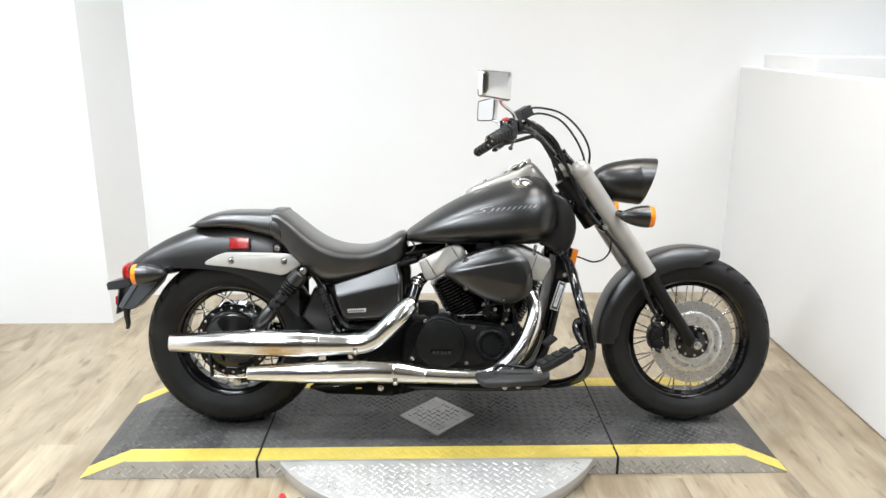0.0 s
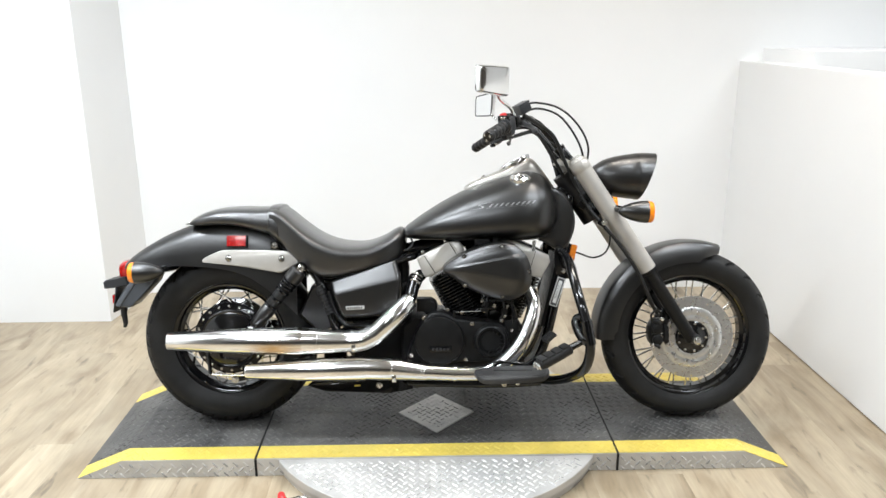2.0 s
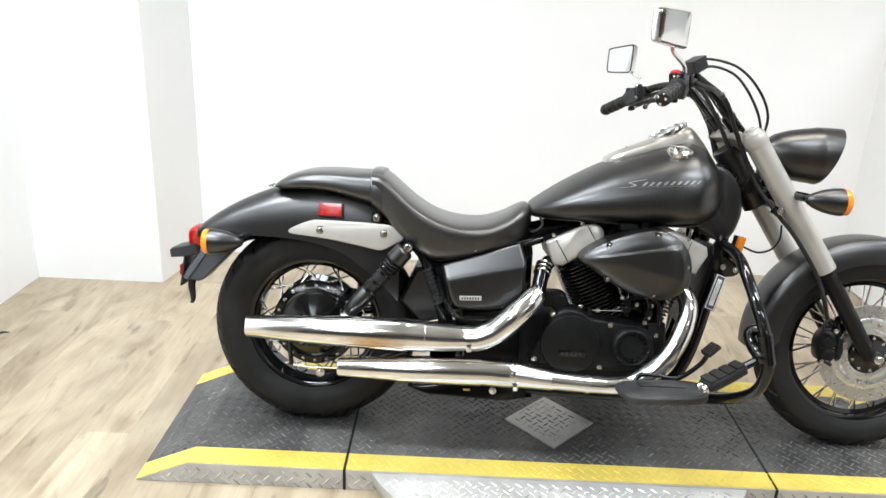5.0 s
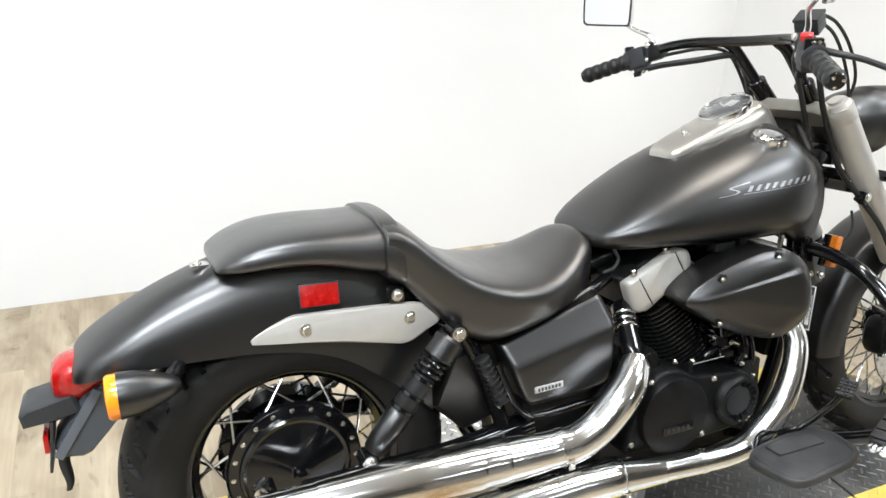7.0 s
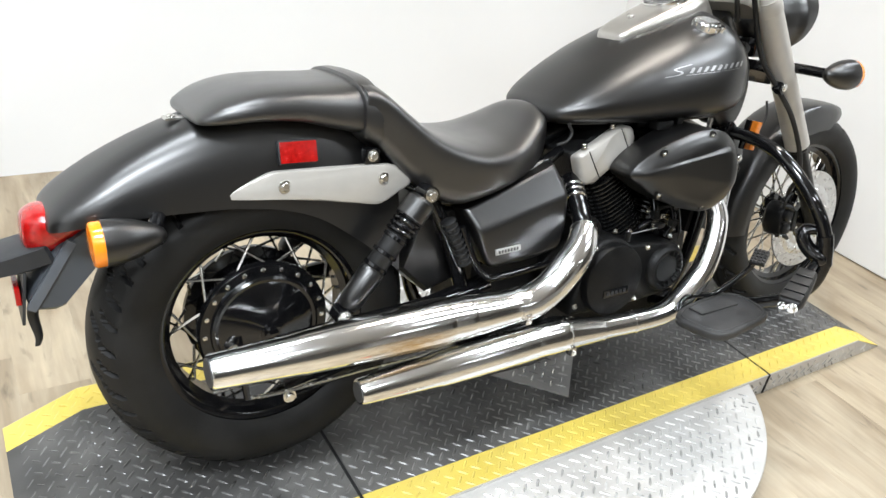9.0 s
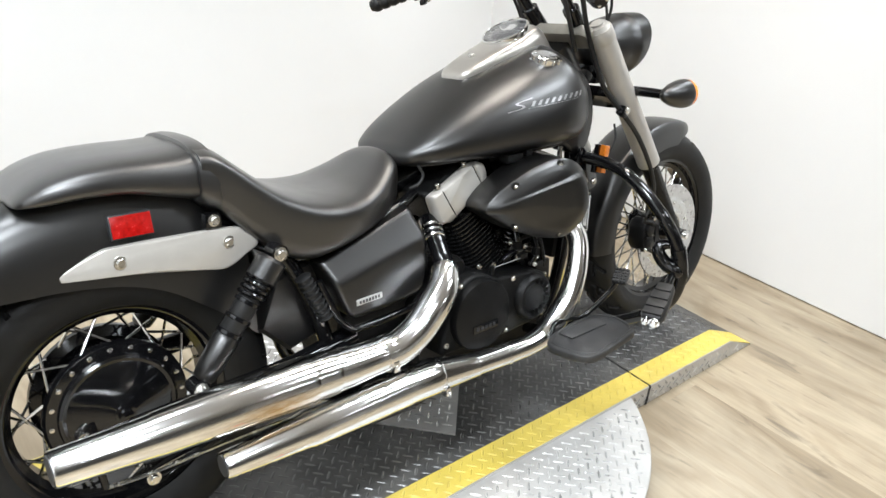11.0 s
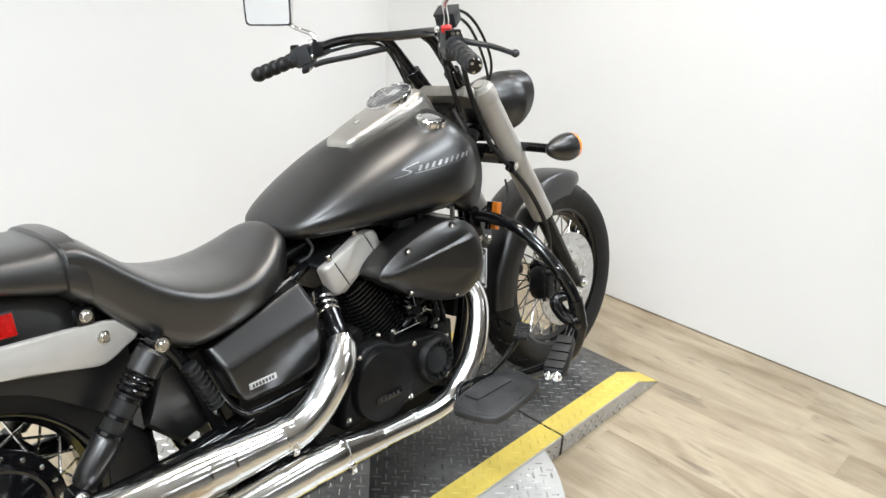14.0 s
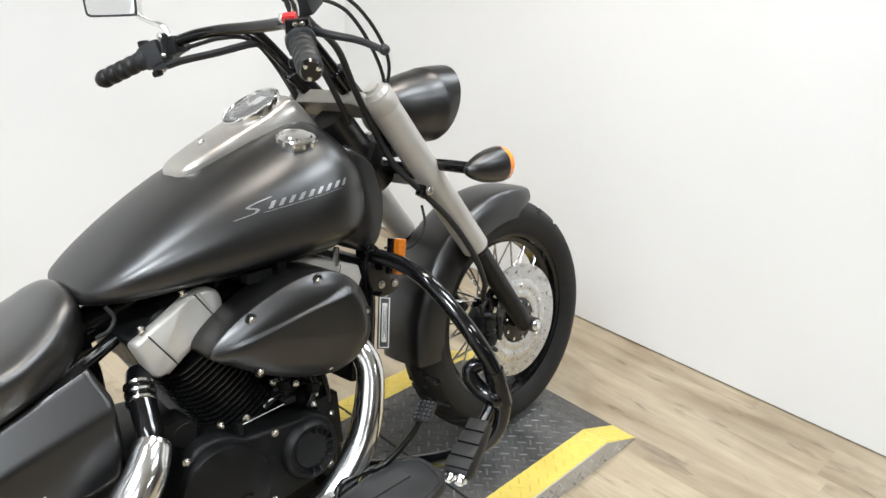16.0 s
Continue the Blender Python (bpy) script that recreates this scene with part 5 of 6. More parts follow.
bm = bmesh.new()
rings(bm, [dome(0.9, -0.13), dome(1.0, -0.14), dome(1.0, -0.186), dome(0.998, -0.19)] + [dome(f, -0.19 - 0.024 * (1 - f ** 5)) for f in [0.99 - 0.0165 * i for i in range(58)]])
air = part("air_cleaner", bm, SATIN, engine, "satin black teardrop air cleaner cover", angle=75)
for x, z in ((0.836, 0.612), (0.959, 0.646), (1.043, 0.565), (0.961, 0.484), (0.837, 0.519)):
    part("bolt_cup", lathe([(0.0, 0.0095), (0.006, 0.0095), (0.0065, 0.0078), (0.002, 0.0074)], (x, -0.213 - 0.042 * (x - 0.766) / 0.27, z), (0, -1, 0), 20), SATIN, air)
    bolt((x, -0.217 - 0.042 * (x - 0.766) / 0.27, z), (0, -1, 0), 0.0038, 0.004, air)

# ---- exhaust ----
def sleeve(pts, rs, name, parent, label="", k=6, n=28, material=None):
    return part(name, tube(pts, rs, n, k), material or CHROME, parent, label, angle=35)


exhaust = part("upper_muffler", tube([(-0.152, -0.214, 0.338), (-0.148, -0.214, 0.338), (0.0, -0.218, 0.336), (0.006, -0.218, 0.336), (0.16, -0.222, 0.336), (0.285, -0.225, 0.335), (0.296, -0.225, 0.335)], [0.0285, 0.0305, 0.038, 0.0395, 0.0445, 0.0475, 0.046], 36, 1, cap=True, smooth_path=False), CHROME_PIPE, bike, "chrome upper muffler with a brown heat stain", angle=30)
part("muffler_mouth", lathe([(0.0, 0.025), (0.03, 0.024)], (-0.1535, -0.214, 0.338), (1, 0, 0), 28), INK, exhaust, "dark open pipe end")
sleeve([(0.294, -0.225, 0.335), (0.31, -0.225, 0.335), (0.345, -0.226, 0.334), (0.348, -0.226, 0.334)], [0.0445, 0.0445, 0.0435, 0.0405], "muffler_collar", exhaust, n=32)
sleeve([(0.345, -0.226, 0.334), (0.38, -0.227, 0.333), (0.44, -0.229, 0.333), (0.47, -0.231, 0.335)], [0.042, 0.0405, 0.0365, 0.0355], "header_sleeve", exhaust)
sleeve([(0.468, -0.231, 0.333), (0.5, -0.234, 0.338), (0.545, -0.238, 0.362), (0.588, -0.24, 0.403), (0.62, -0.232, 0.432), (0.64, -0.217, 0.452), (0.65, -0.205, 0.461)], [0.036, 0.036, 0.035, 0.0345, 0.0325, 0.0305, 0.0295], "header_shield", exhaust, "curved chrome header shield", k=8)
sleeve([(0.646, -0.211, 0.458), (0.656, -0.19, 0.475), (0.664, -0.165, 0.5), (0.672, -0.14, 0.522), (0.69, -0.1, 0.535)], 0.021, "header_pipe", exhaust, "black header pipe", material=FRAME_BLACK)
part("header_clamp", tube([(0.462, -0.23, 0.3325), (0.474, -0.2315, 0.334)], 0.0385, 28, smooth_path=False), CHROME, exhaust)
for q in range(3):
    part("pipe_ring", lathe([(-0.0035, 0.021), (-0.002, 0.0245), (0.002, 0.0245), (0.0035, 0.021)], (0.667 + 0.004 * q, -0.152 + 0.01 * q, 0.512 + 0.009 * q), (0.3, 0.72, 0.62), 20), CHROME, exhaust, "bright clamp ring")
lug = part("clamp_lug", box((0.468, -0.262, 0.318), (0.014, 0.018, 0.022), 0.003), CHROME, exhaust)
bolt((0.468, -0.271, 0.316), (0, -1, -0.3), 0.004, 0.004, exhaust)
low = part("lower_muffler", tube([(0.108, -0.236, 0.238), (0.112, -0.236, 0.238), (0.268, -0.234, 0.239), (0.276, -0.234, 0.239), (0.43, -0.232, 0.241), (0.505, -0.231, 0.242)], [0.0235, 0.0255, 0.0345, 0.0365, 0.041, 0.0425], 36, 1, smooth_path=False), CHROME, bike, "chrome lower muffler with a slash-cut end", angle=30)
part("muffler_mouth", lathe([(0.0, 0.0195), (0.03, 0.019)], (0.1065, -0.236, 0.238), (1, 0, 0), 28), INK, low, "dark open pipe end")
sleeve([(0.503, -0.231, 0.242), (0.53, -0.231, 0.241), (0.585, -0.231, 0.239), (0.6, -0.231, 0.238)], [0.0395, 0.0405, 0.0405, 0.037], "muffler_collar", low, n=32)
sleeve([(0.598, -0.231, 0.238), (0.64, -0.232, 0.233), (0.70, -0.233, 0.226), (0.703, -0.233, 0.226)], [0.039, 0.0345, 0.0285, 0.0265], "muffler_cone", low)
sleeve([(0.70, -0.233, 0.226), (0.8, -0.235, 0.22), (0.803, -0.235, 0.22)], [0.0265, 0.0255, 0.0255], "header_sleeve", low)
sleeve([(0.80, -0.235, 0.22), (0.87, -0.237, 0.22), (0.925, -0.238, 0.23), (0.975, -0.239, 0.263), (1.018, -0.238, 0.31), (1.05, -0.23, 0.37), (1.07, -0.213, 0.433), (1.063, -0.188, 0.475), (1.036, -0.162, 0.498)], [0.025, 0.0255, 0.0265, 0.028, 0.028, 0.027, 0.0255, 0.024, 0.023], "header_shield", low, "curved chrome front header shield", k=8)
sleeve([(1.042, -0.168, 0.495), (1.03, -0.14, 0.508), (1.015, -0.11, 0.52)], 0.02, "header_pipe", low, material=CHROME)
for x in (0.702, 0.802):
    part("pipe_clamp", tube([(x - 0.004, -0.233, 0.2255 - (x - 0.702) * 0.055), (x + 0.004, -0.2332, 0.225 - (x - 0.702) * 0.055)], 0.0285, 24, smooth_path=False), CHROME, low)
part("clamp_lug", box((0.6, -0.262, 0.212), (0.014, 0.018, 0.02), 0.003), CHROME, low)
bolt((0.6, -0.271, 0.21), (0, -1, -0.3), 0.004, 0.004, low)
part("muffler_bracket", slab([(0.36, 0.2), (0.36, 0.34), (0.42, 0.35), (0.45, 0.2)], -0.15, -0.19, 0.006), FRAME_BLACK, bike)

# neck cover and radiator
for sd in (-1, 1):
    o = smooth_outline([(1.135, 0.83), (1.175, 0.822), (1.205, 0.79), (1.222, 0.74), (1.222, 0.69), (1.2, 0.635), (1.165, 0.62), (1.12, 0.645), (1.1, 0.66), (1.15, 0.72)], 4)
    part("neck_cover", slab(o, sd * 0.04, sd * 0.125, 0.014, 3), SATIN, bike, "satin black frame neck cover")
    part("amber_reflector", box((1.204, sd * 0.172, 0.609), (0.018, 0.02, 0.07), 0.002, m=pose(0, 0, 0, 0, 12, 0)), SHADED_AMBER, bike, "amber reflector")
    part("reflector_base", box((1.198, sd * 0.16, 0.609), (0.02, 0.014, 0.072), 0.002, m=pose(0, 0, 0, 0, 12, 0)), FRAME_BLACK, bike)
rad = part("radiator", box((1.155, 0, 0.47), (0.035, 0.19, 0.26), 0.005, m=pose(0, 0, 0, 0, 13, 0)), CAST, bike, "black radiator")
tag = part("frame_tag", box((0, 0, 0), (0.03, 0.003, 0.104), 0.001), INK, bike, "black tag with a white printed label")
tag.matrix_local = Matrix.Translation((1.156, -0.163, 0.481)) @ pose(0, 0, 0, 0, 20, 0) @ pose(0, 0, 0, -12, 0, 0)
part("tag_label", box((0.0, -0.0022, 0.0), (0.0125, 0.002, 0.078), 0.0006), LABEL, tag, "white printed label")
for x, z, w, h in ((-0.0125, 0, 0.002, 0.1), (0.0125, 0, 0.002, 0.1), (0, 0.049, 0.023, 0.002), (0, -0.049, 0.023, 0.002)):
    part("tag_border", box((x, -0.002, z), (w, 0.002, h), 0.0003), LABEL, tag, "white border line")
for i in range(3):
    part("print_bar", box((-0.0035 + i * 0.0035, -0.0034, 0.002), (0.0009, 0.001, 0.064 - 0.014 * (i % 2)), 0.0002), INK, tag)

# engine guard with highway pegs, footboards, brake pedal
guard = None
for sd in (-1, 1):
    g = part("engine_guard", tube([(1.17, sd * 0.11, 0.608), (1.174, sd * 0.15, 0.612), (1.178, sd * 0.22, 0.604), (1.178, sd * 0.29, 0.578), (1.186, sd * 0.372, 0.505), (1.203, sd * 0.41, 0.43), (1.217, sd * 0.415, 0.35), (1.208, sd * 0.385, 0.275), (1.175, sd * 0.305, 0.222), (1.128, sd * 0.19, 0.18), (1.07, sd * 0.1, 0.165)], 0.0155, 16, 8), FRAME_BLACK, bike, "gloss black tubular engine guard")
    pb = part("guard_bracket", slab(smooth_outline([(1.152, 0.63), (1.172, 0.637), (1.195, 0.61), (1.222, 0.57), (1.228, 0.535), (1.2, 0.522), (1.162, 0.53), (1.15, 0.57)], 3), sd * 0.13, sd * 0.139, 0.003), FRAME_BLACK, g)
    for x, z in ((1.18, 0.55), (1.215, 0.543)):
        bolt((x, sd * 0.139, z), (0, sd, 0), 0.0055, 0.005, pb)
    part("peg_clamp", tube([(1.206, sd * 0.411, 0.408), (1.216, sd * 0.415, 0.356)], 0.0195, 16, smooth_path=False), FRAME_BLACK, g)
    part("guard_collar", tube([(1.203, sd * 0.41, 0.43), (1.208, sd * 0.413, 0.405)], 0.019, 16, smooth_path=False), FRAME_BLACK, g)
    part("guard_strap", tube([(1.2, sd * 0.39, 0.436), (1.188, sd * 0.373, 0.432), (1.181, sd * 0.371, 0.417), (1.188, sd * 0.388, 0.39), (1.196, sd * 0.412, 0.375), (1.208, sd * 0.415, 0.362)], [0.011, 0.015, 0.0165, 0.017, 0.0165, 0.013], 14), FRAME_BLACK, g)
    pivot = Vector((1.205, sd * 0.405, 0.37))
    tip = Vector((1.046, sd * 0.453, 0.301))
    pd = (tip - pivot).normalized()
    part("peg_mount", tube([pivot - pd * 0.015, pivot + pd * 0.07], 0.0105, 12), FRAME_BLACK, g)
    up = Vector((-0.25, sd * 0.1, 1.0))
    up = (up - pd * up.dot(pd)).normalized()
    side = up.cross(pd)
    axes = Matrix((side, pd, up)).transposed().to_4x4()
    bm = bmesh.new()
    rings(bm, [[(w * c, l, h * q) for c, q in ((-1, -0.6), (-0.8, -1), (0.8, -1), (1, -0.6), (1, 0.55), (0.88, 0.9), (0, 1), (-0.88, 0.9), (-1, 0.55))] for l, w, h in ((0.058, 0.014, 0.009), (0.062, 0.02, 0.013), (0.105, 0.0245, 0.0135), (0.16, 0.0265, 0.0135), (0.174, 0.022, 0.011), (0.176, 0.017, 0.008))])
    peg = part("highway_peg", bm, PEG_RUBBER, g, "ribbed black rubber highway peg", angle=50)
    peg.matrix_local = Matrix.Translation(pivot) @ axes
    for l, w in ((0.076, 0.038), (0.104, 0.043), (0.132, 0.045), (0.1575, 0.046)):
        part("peg_rib", box((0, l, 0.013), (w, 0.0245 if l < 0.15 else 0.021, 0.01), 0.0035), PEG_RUBBER, peg)
    for dx in (-0.011, 0.009):
        bolt(tip + side * dx, pd, 0.0065 if dx < 0 else 0.0085, 0.008, g, CHROME)
    fo = [(0.868, 0.305), (0.862, 0.335), (0.872, 0.39), (0.9, 0.418), (0.98, 0.412), (1.06, 0.4), (1.09, 0.375), (1.105, 0.32), (1.098, 0.28), (1.06, 0.262), (0.98, 0.268), (0.91, 0.28)]
    bm = slab(smooth_outline(fo, 3), -0.011, 0.009, 0.005, 3)
    fb = part("footboard", bm, FOOT_RUBBER, bike, "black rubber rider footboard", angle=45)
    fb.matrix_local = Matrix.Translation((0, 0, 0.244)) @ Matrix(((1, 0, 0, 0), (0, 0, sd, 0), (0, 1, 0, 0), (0, 0, 0, 1)))
    fpad = part("footboard_pad", box((0.985, 0.312, 0.0095), (0.125, 0.04, 0.007), 0.0025), FOOT_RUBBER, fb)
    rim_pts = [(x, -0.0, y) for x, y in smooth_outline([(0.985 + (x - 0.985) * 0.9, 0.342 + (y - 0.342) * 0.86) for x, y in fo], 3)]
    part("footboard_rim", tube([(x, 0.0085, z) for x, _, z in rim_pts] + [(rim_pts[0][0], 0.0085, rim_pts[0][2])], 0.0028, 6, 1, smooth_path=False), FOOT_RUBBER, fb)
    fpad.matrix_local = Matrix(((1, 0, 0, 0), (0, 0, 1, 0), (0, 1, 0, 0), (0, 0, 0, 1)))
    part("footboard_arm", tube([(0.98, sd * 0.1, 0.19), (0.98, sd * 0.2, 0.215), (0.99, sd * 0.3, 0.228)], 0.012, 10), FRAME_BLACK, bike)
pedal = part("brake_pedal", tube([(0.92, -0.27, 0.235), (0.94, -0.262, 0.262), (0.99, -0.262, 0.262), (1.04, -0.27, 0.26), (1.085, -0.3, 0.31), (1.1, -0.32, 0.35)], 0.0065, 10), FRAME_BLACK, bike, "black brake pedal")
pad = part("pedal_pad", box((0, 0, 0), (0.05, 0.042, 0.012), 0.003), PEG_RUBBER, pedal, "ribbed rubber pedal pad")
pad.matrix_local = Matrix.Translation((1.103, -0.325, 0.36)) @ pose(0, 0, 0, 0, -35, 20) @ Matrix.Diagonal((0.82, 0.82, 0.82, 1))
for i in range(5):
    for j in range(4):
        st = part("pad_stud", box((-0.02 + i * 0.01, -0.0155 + j * 0.0105, 0.008), (0.007, 0.0075, 0.006), 0.001), PEG_RUBBER, pad)
part("side_stand", tube([(0.9, 0.12, 0.17), (0.86, 0.22, 0.09), (0.83, 0.29, 0.045), (0.80, 0.30, 0.038)], [0.016, 0.014, 0.013, 0.012], 12), FRAME_BLACK, bike, "black side stand, down")
part("lower_bracket", slab([(0.3, 0.165), (0.34, 0.19), (0.62, 0.185), (0.66, 0.15), (0.58, 0.135), (0.36, 0.145)], -0.13, -0.17, 0.006), FRAME_BLACK, bike)
part("caution_tag", box((0.47, -0.172, 0.165), (0.02, 0.002, 0.006), 0.0005), YELLOW, bike, "small yellow caution tag")
part("under_rail", tube([(0.46, -0.15, 0.175), (0.7, -0.155, 0.165), (0.95, -0.16, 0.16), (1.1, -0.17, 0.168)], 0.013, 10), FRAME_BLACK, bike)
for x in (0.975, 1.02, 0.545):
    bolt((x, -0.172, 0.165), (0, -1, 0), 0.007, 0.006, bike)

# ---- handlebar ----
bar_pts = [(0.911, 0.385, 0.982), (0.972, 0.272, 1.022), (1.02, 0.205, 1.052), (1.058, 0.145, 1.062), (1.078, 0.07, 1.063), (1.083, 0.0, 1.064), (1.08, -0.07, 1.066), (1.06, -0.14, 1.066), (1.02, -0.205, 1.056), (0.972, -0.272, 1.034), (0.9, -0.385, 0.998)]
bar = part("handlebar", tube(bar_pts, 0.0115, 16, 8), FRAME_BLACK, bike, "gloss black handlebar with rubber grips and controls")
for sd in (-1, 1):
    ry = 0.0 if sd > 0 else -0.02
    part("riser", tube([(1.082, sd * 0.072 + ry * 0.3, 1.062), (1.112, sd * 0.068 + ry * 0.6, 1.04), (1.172, sd * 0.058 + ry, 0.968)], 0.0125, 14), FRAME_BLACK, bar)
    part("riser_base", tube([(1.168, sd * 0.0585 + ry, 0.973), (1.17, sd * 0.0585 + ry, 0.969), (1.173, sd * 0.058 + ry, 0.966), (1.232, sd * 0.052 + ry, 0.898)], [0.0145, 0.0185, 0.0195, 0.0195], 18, smooth_path=False), FRAME_BLACK, bar)
    part("riser_clamp", tube([(1.169, sd * 0.0585 + ry, 0.972), (1.176, sd * 0.058 + ry, 0.963)], 0.021, 18, smooth_path=False), FRAME_BLACK, bar)
    for nx, nz in ((1.2, 0.928), (1.247, 0.899)):
        bolt((nx, sd * 0.052 + ry, nz), (0.54, 0, 0.84), 0.0085, 0.009, bar, CHROME, "riser_nut")
    bolt((1.213, sd * 0.09 + ry * 0.3, 0.918), (0.54, 0, 0.84), 0.006, 0.007, bar, CHROME, "pinch_bolt")
    zo = 0.0 if sd > 0 else 0.014
    e0, e1 = Vector((0.9 if sd < 0 else 0.911, sd * 0.385, 0.982 + zo * 1.1)), Vector((0.966 if sd < 0 else 0.972, sd * 0.274, 1.022 + zo))
    d = (e1 - e0).normalized()
    L = (e1 - e0).length
    g = part("grip", tube([e0, e0 + d * 0.003, e0 + d * L], [0.013, 0.0165, 0.0165], 18, smooth_path=False), PEG_RUBBER, bar, "ribbed black rubber grip")
    for i in range(5):
        part("grip_rib", lathe([(-0.011, 0.0155), (-0.007, 0.0188), (0.0, 0.0195), (0.007, 0.0188), (0.011, 0.0155)], e0 + d * (0.013 + i * 0.0245), d, 20), PEG_RUBBER, g)
    part("bar_end", lathe([(-0.004, 0.006), (-0.004, 0.014), (0.002, 0.0165)], e0, d, 16), FRAME_BLACK, bar)
    eu = d.orthogonal().normalized()
    for q in range(3):
        ea = 2.1 * q + 0.4
        bolt(e0 - d * 0.003 + (eu * math.cos(ea) + d.cross(eu) * math.sin(ea)) * 0.0105, -d, 0.0022, 0.0015, bar)
    sw = part("switch_housing", box((0, 0, 0), (0.044, 0.04, 0.048), 0.008), GREY_PLASTIC, bar, "black switch housing")
    sw.matrix_local = Matrix.Translation(e1 + d * 0.02) @ d.to_track_quat("X", "Z").to_matrix().to_4x4()
    part("switch_lower", box((0.002, 0, -0.026), (0.034, 0.03, 0.018), 0.005), GREY_PLASTIC, sw)
    part("horn_button", box((-0.008, -0.012 * sd, -0.038), (0.014, 0.018, 0.012), 0.003), CAST, sw)
    part("toggle", box((-0.014, -0.004, 0.026), (0.012, 0.022, 0.012), 0.003), CAST, sw)
    part("mount_tab", box((-0.022, 0.006, 0.024), (0.008, 0.03, 0.02), 0.002), CAST, sw)
    for qx in (-0.004, 0.006):
        bolt((-0.0265, qx, 0.028), (-1, 0, 0), 0.0028, 0.002, sw)
    bolt((0.006, -0.008, -0.036), (0, -0.4, -1), 0.004, 0.003, sw)
    part("switch_collar", lathe([(-0.012, 0.021), (-0.01, 0.024), (0.004, 0.024), (0.006, 0.02)], e1, d, 20), GREY_PLASTIC, bar)
    pc = e1 + d * 0.058
    perch = part("lever_perch", box((0, 0, 0), (0.03, 0.034, 0.036), 0.006), CAST, bar)
    perch.matrix_local = Matrix.Translation(pc + Vector((0.006, 0, 0))) @ d.to_track_quat("X", "Z").to_matrix().to_4x4()
    cp = part("perch_clamp", box((0, 0, 0), (0.016, 0.012, 0.05), 0.004), GREY_PLASTIC, bar)
    cp.matrix_local = Matrix.Translation(pc + Vector((-0.012, 0, 0.002))) @ pose(0, 0, 0, 12 * sd, -8, 0)
    for dz in (-0.017, 0.019):
        bolt((-0.008, 0, dz), (-1, 0, 0), 0.005, 0.003, cp)
    rt = pc + Vector((0.035, -sd * 0.005, -0.004))
    lv = part("lever", tube([rt, rt + Vector((0.004, sd * 0.04, -0.008)), Vector((1.047, sd * 0.31, 1.028 + zo - 0.012)), Vector((1.047, sd * 0.368, 1.012 + zo - 0.012))], [0.0085, 0.0075, 0.0065, 0.006], 10, flat=0.7), GREY_PLASTIC, bar, "black control lever")
    part("lever_ball", lathe([(-0.009, 0.002), (-0.006, 0.0068), (0.0, 0.009), (0.006, 0.0068), (0.009, 0.002)], (1.047, sd * 0.372, 1.012 + zo - 0.012), (0, 1, 0), 14), GREY_PLASTIC, bar)
    # mirror
    mc = Vector((0.948, 0.348, 1.148)) if sd > 0 else Vector((0.918, -0.338, 1.172))
    part("mirror_stem", tube([pc + Vector((0.0, 0, 0.018)), pc + Vector((-0.006, sd * 0.01, 0.04)), mc + Vector((0.032, -sd * 0.07, -0.052)), mc + Vector((0.02, -sd * 0.045, -0.036))], [0.007, 0.0062, 0.0055, 0.0055], 12), CHROME, bar, "chrome mirror stem")
    mo = smooth_outline([(-0.07, -0.03), (-0.067, -0.041), (-0.058, -0.045), (0.045, -0.04), (0.058, -0.037), (0.066, -0.028), (0.068, 0.028), (0.065, 0.038), (0.055, 0.043), (-0.052, 0.047), (-0.064, 0.045), (-0.07, 0.036)], 3)
    if sd > 0:
        mo = [(-x, z) for x, z in mo][::-1]
    bm = bmesh.new()
    c = np.mean(np.array(mo), axis=0)
    rings(bm, [[(x * f, y, z * f) for x, z in mo] for y, f in ((-0.005, 0.97), (-0.006, 1.0), (0.0, 1.0), (0.011, 0.95), (0.015, 0.87), (0.0165, 0.5), (0.017, 0.05))])
    mr = part("mirror", bm, CHROME, bar, "rectangular chrome rear-view mirror", angle=35)
    bm = bmesh.new()
    rings(bm, [[(x * 0.93, y, z * 0.9) for x, z in mo] for y in (-0.0065, -0.004)])
    gl = part("mirror_glass", bm, MIRROR, mr, "mirror glass")
    bm = bmesh.new()
    rings(bm, [[(x * f, y, z * g_) for x, z in mo] for y, f, g_ in ((-0.0062, 0.985, 0.98), (-0.0075, 0.985, 0.98), (-0.0075, 0.93, 0.90), (-0.0062, 0.93, 0.90))], cap=False)
    part("mirror_rim", bm, GREY_PLASTIC, mr)
    mr.matrix_local = Matrix.Translation(mc) @ pose(0, 0, 0, -4, 0, -90 + (-48 if sd < 0 else 24))
res = part("brake_reservoir", box((1.03, -0.203, 1.094), (0.042, 0.046, 0.028), 0.005, m=pose(0, 0, 0, 0, -28, 22)), GREY_PLASTIC, bar, "black brake fluid reservoir")
part("reservoir_lid", box((1.0235, -0.2045, 1.1095), (0.044, 0.048, 0.007), 0.003, m=pose(0, 0, 0, 0, -28, 22)), GREY_PLASTIC, res)
part("kill_switch", box((0.961, -0.26, 1.071), (0.014, 0.022, 0.013), 0.004, m=pose(0, 0, 0, 0, -30, 32)), RED_PLASTIC, bar, "red engine stop switch")
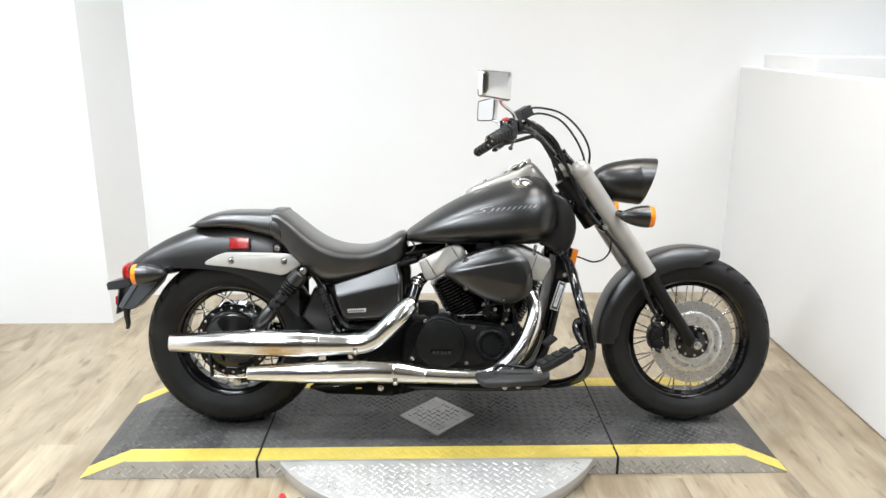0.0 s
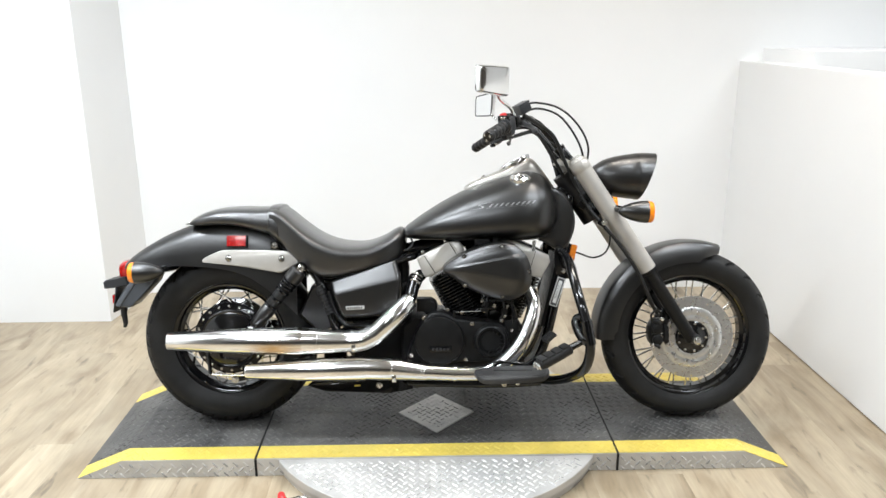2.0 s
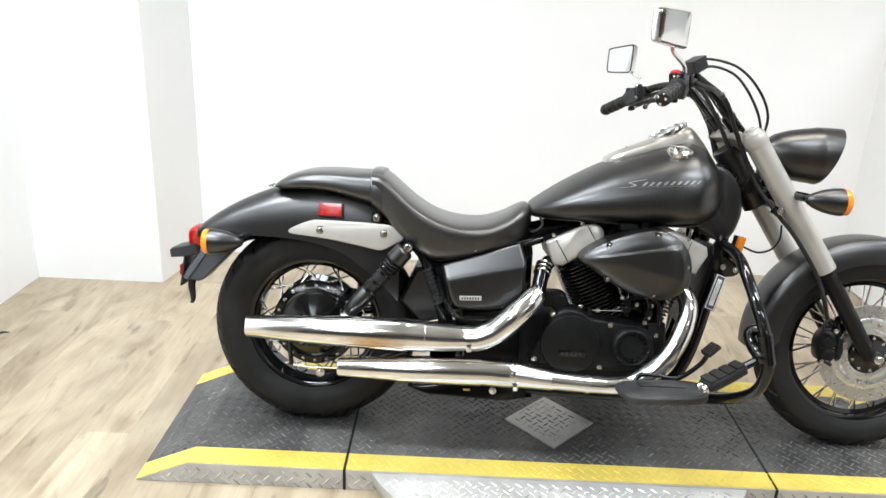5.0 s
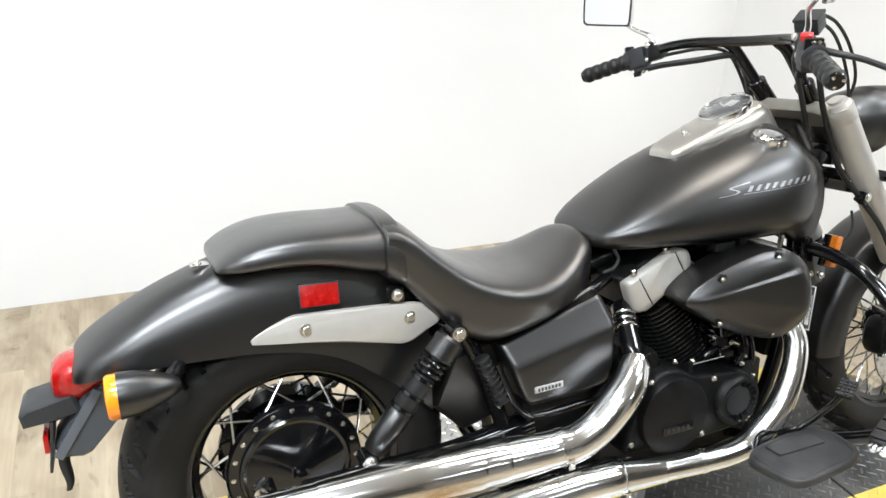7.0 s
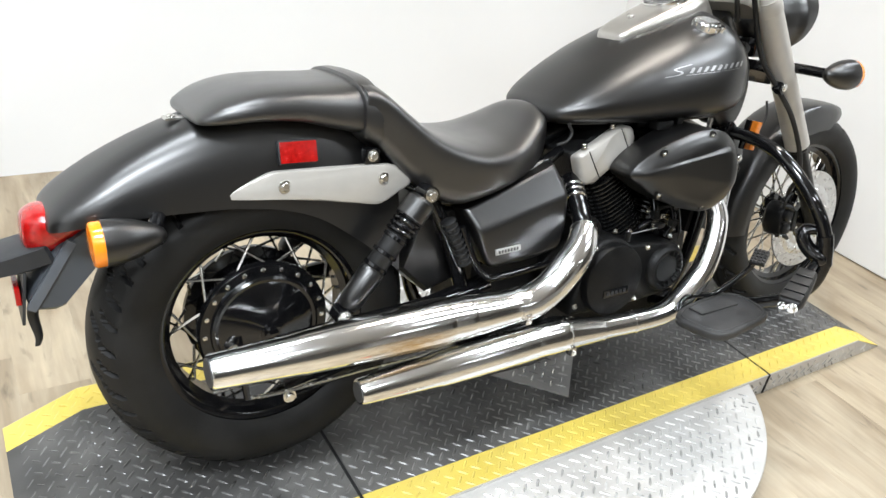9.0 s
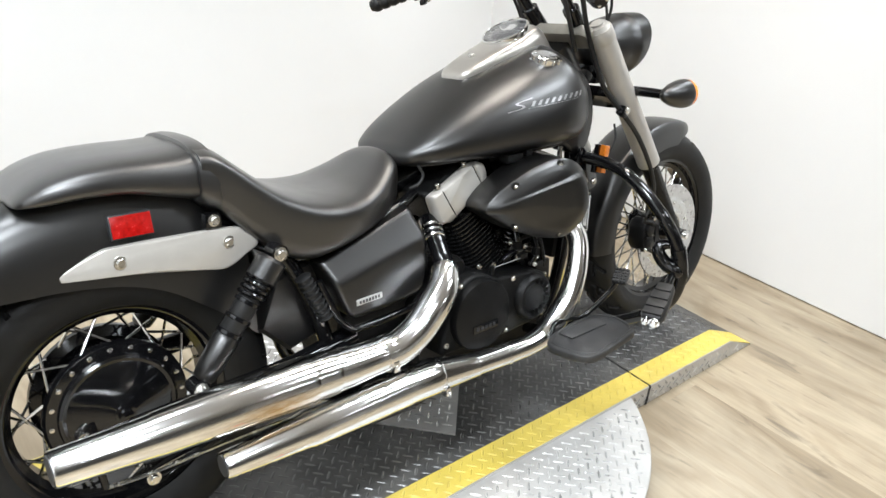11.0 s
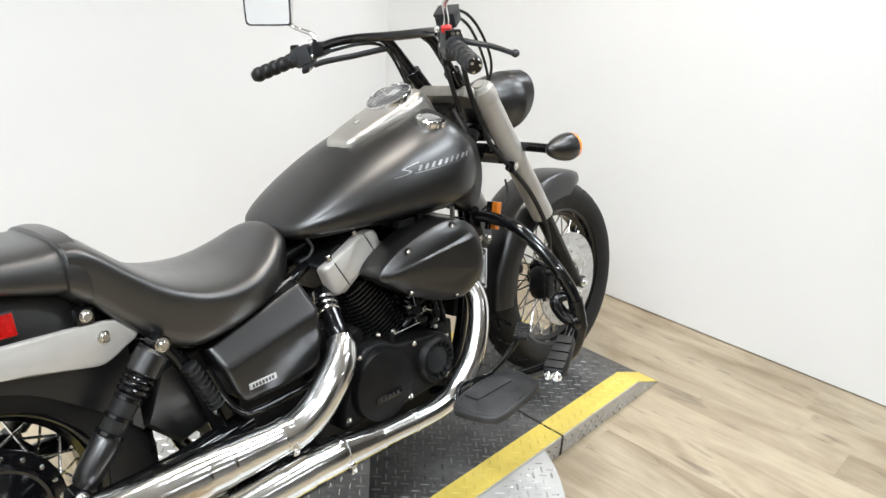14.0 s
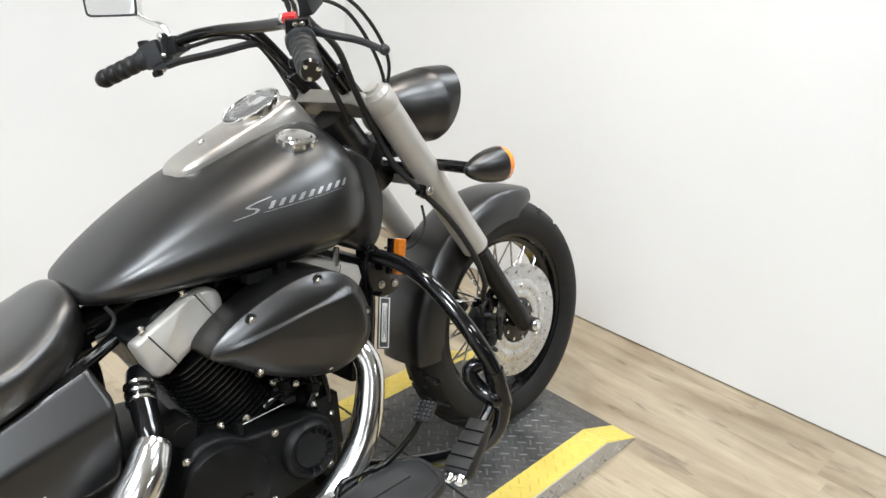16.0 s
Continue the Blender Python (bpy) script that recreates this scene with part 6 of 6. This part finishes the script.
for pts, r in (([(1.03, -0.2, 1.105), (1.08, -0.16, 1.118), (1.16, -0.15, 1.1), (1.225, -0.14, 1.045), (1.262, -0.13, 0.975), (1.262, -0.1, 0.9)], 0.0036),
               ([(1.03, -0.21, 1.085), (1.09, -0.17, 1.098), (1.16, -0.15, 1.075), (1.215, -0.14, 1.01), (1.245, -0.13, 0.94), (1.24, -0.1, 0.88)], 0.0036),
               ([(0.985, 0.225, 1.003), (1.005, 0.199, 1.011), (1.048, 0.138, 1.021), (1.094, 0.075, 1.033), (1.115, 0.075, 1.026), (1.151, 0.078, 0.995), (1.178, 0.08, 0.93), (1.2, 0.07, 0.85)], 0.0075),
               ([(1.04, -0.17, 1.05), (1.09, -0.12, 1.02), (1.14, -0.1, 0.95), (1.19, -0.08, 0.87)], 0.006),
               ([(1.02, 0.2, 1.035), (1.06, 0.13, 1.048), (1.1, 0.09, 1.04), (1.15, 0.09, 0.985), (1.21, 0.09, 0.87)], 0.0042)):
    part("cable", tube(pts, r, 8), PEG_RUBBER, bar, "black control cable")
part("horn_wire", tube([(1.215, -0.12, 0.615), (1.244, -0.1, 0.605), (1.288, -0.1, 0.59), (1.327, -0.1, 0.602), (1.347, -0.1, 0.633), (1.352, -0.09, 0.67)], 0.003, 6), PEG_RUBBER, bike)
horn = part("fork_wiring", box((1.27, -0.02, 0.785), (0.03, 0.07, 0.06), 0.008, m=pose(0, 0, 0, 0, 33, 0)), CAST, bike)

# tank emblem: slanting strokes laid on the curved flank
def tank_y(x, z):
    rows = sorted(T)
    for a, b in zip(rows, rows[1:]):
        if a[0] <= x <= b[0]:
            f = (x - a[0]) / (b[0] - a[0])
            zt, zb, zc, w = (a[i] + (b[i] - a[i]) * f for i in range(1, 5))
            h = (z - zc) / ((zt - zc) if z > zc else (zc - zb))
            p = 2.1 if z > zc else 3.2
            return -w * max(0.0, 1 - abs(h) ** p) ** (1 / p)
    return -0.2


def stroke(pts, width):
    """A flat stroke through (u, v) points, u along the tank and v up it, wrapped onto the flank."""
    bm = bmesh.new()
    S = spline(pts, 6) if len(pts) > 2 else [np.array(pts[0]) + (np.array(pts[1]) - np.array(pts[0])) * i / 6 for i in range(7)]
    rows = []
    for i, s in enumerate(S):
        a, b = S[max(i - 1, 0)], S[min(i + 1, len(S) - 1)]
        d = b - a
        d = d / np.linalg.norm(d)
        nrm = np.array((-d[1], d[0])) * width / 2
        L = []
        for q, out in ((s - nrm, 0.0016), (s + nrm, 0.0016), (s + nrm, -0.002), (s - nrm, -0.002)):
            x = 0.868 + q[0] * 0.208
            z = 0.768 + q[0] * 0.018 + q[1] * 0.034
            L.append((x + q[1] * 0.0, tank_y(x, z) - out, z))
        rows.append(L)
    rings(bm, rows)
    return part("emblem_stroke", bm, LOGO, tank, "plain grey emblem stroke", smooth=False)


stroke([(-0.04, -0.1), (0.12, -0.02), (0.16, 0.12), (0.1, 0.3), (0.3, 0.5)], 0.03)
for i in range(9):
    u = 0.26 + i * 0.085
    stroke([(u, 0.02), (u + 0.05, 0.3)], 0.034)
stroke([(0.2, -0.08), (1.0, -0.08)], 0.016)
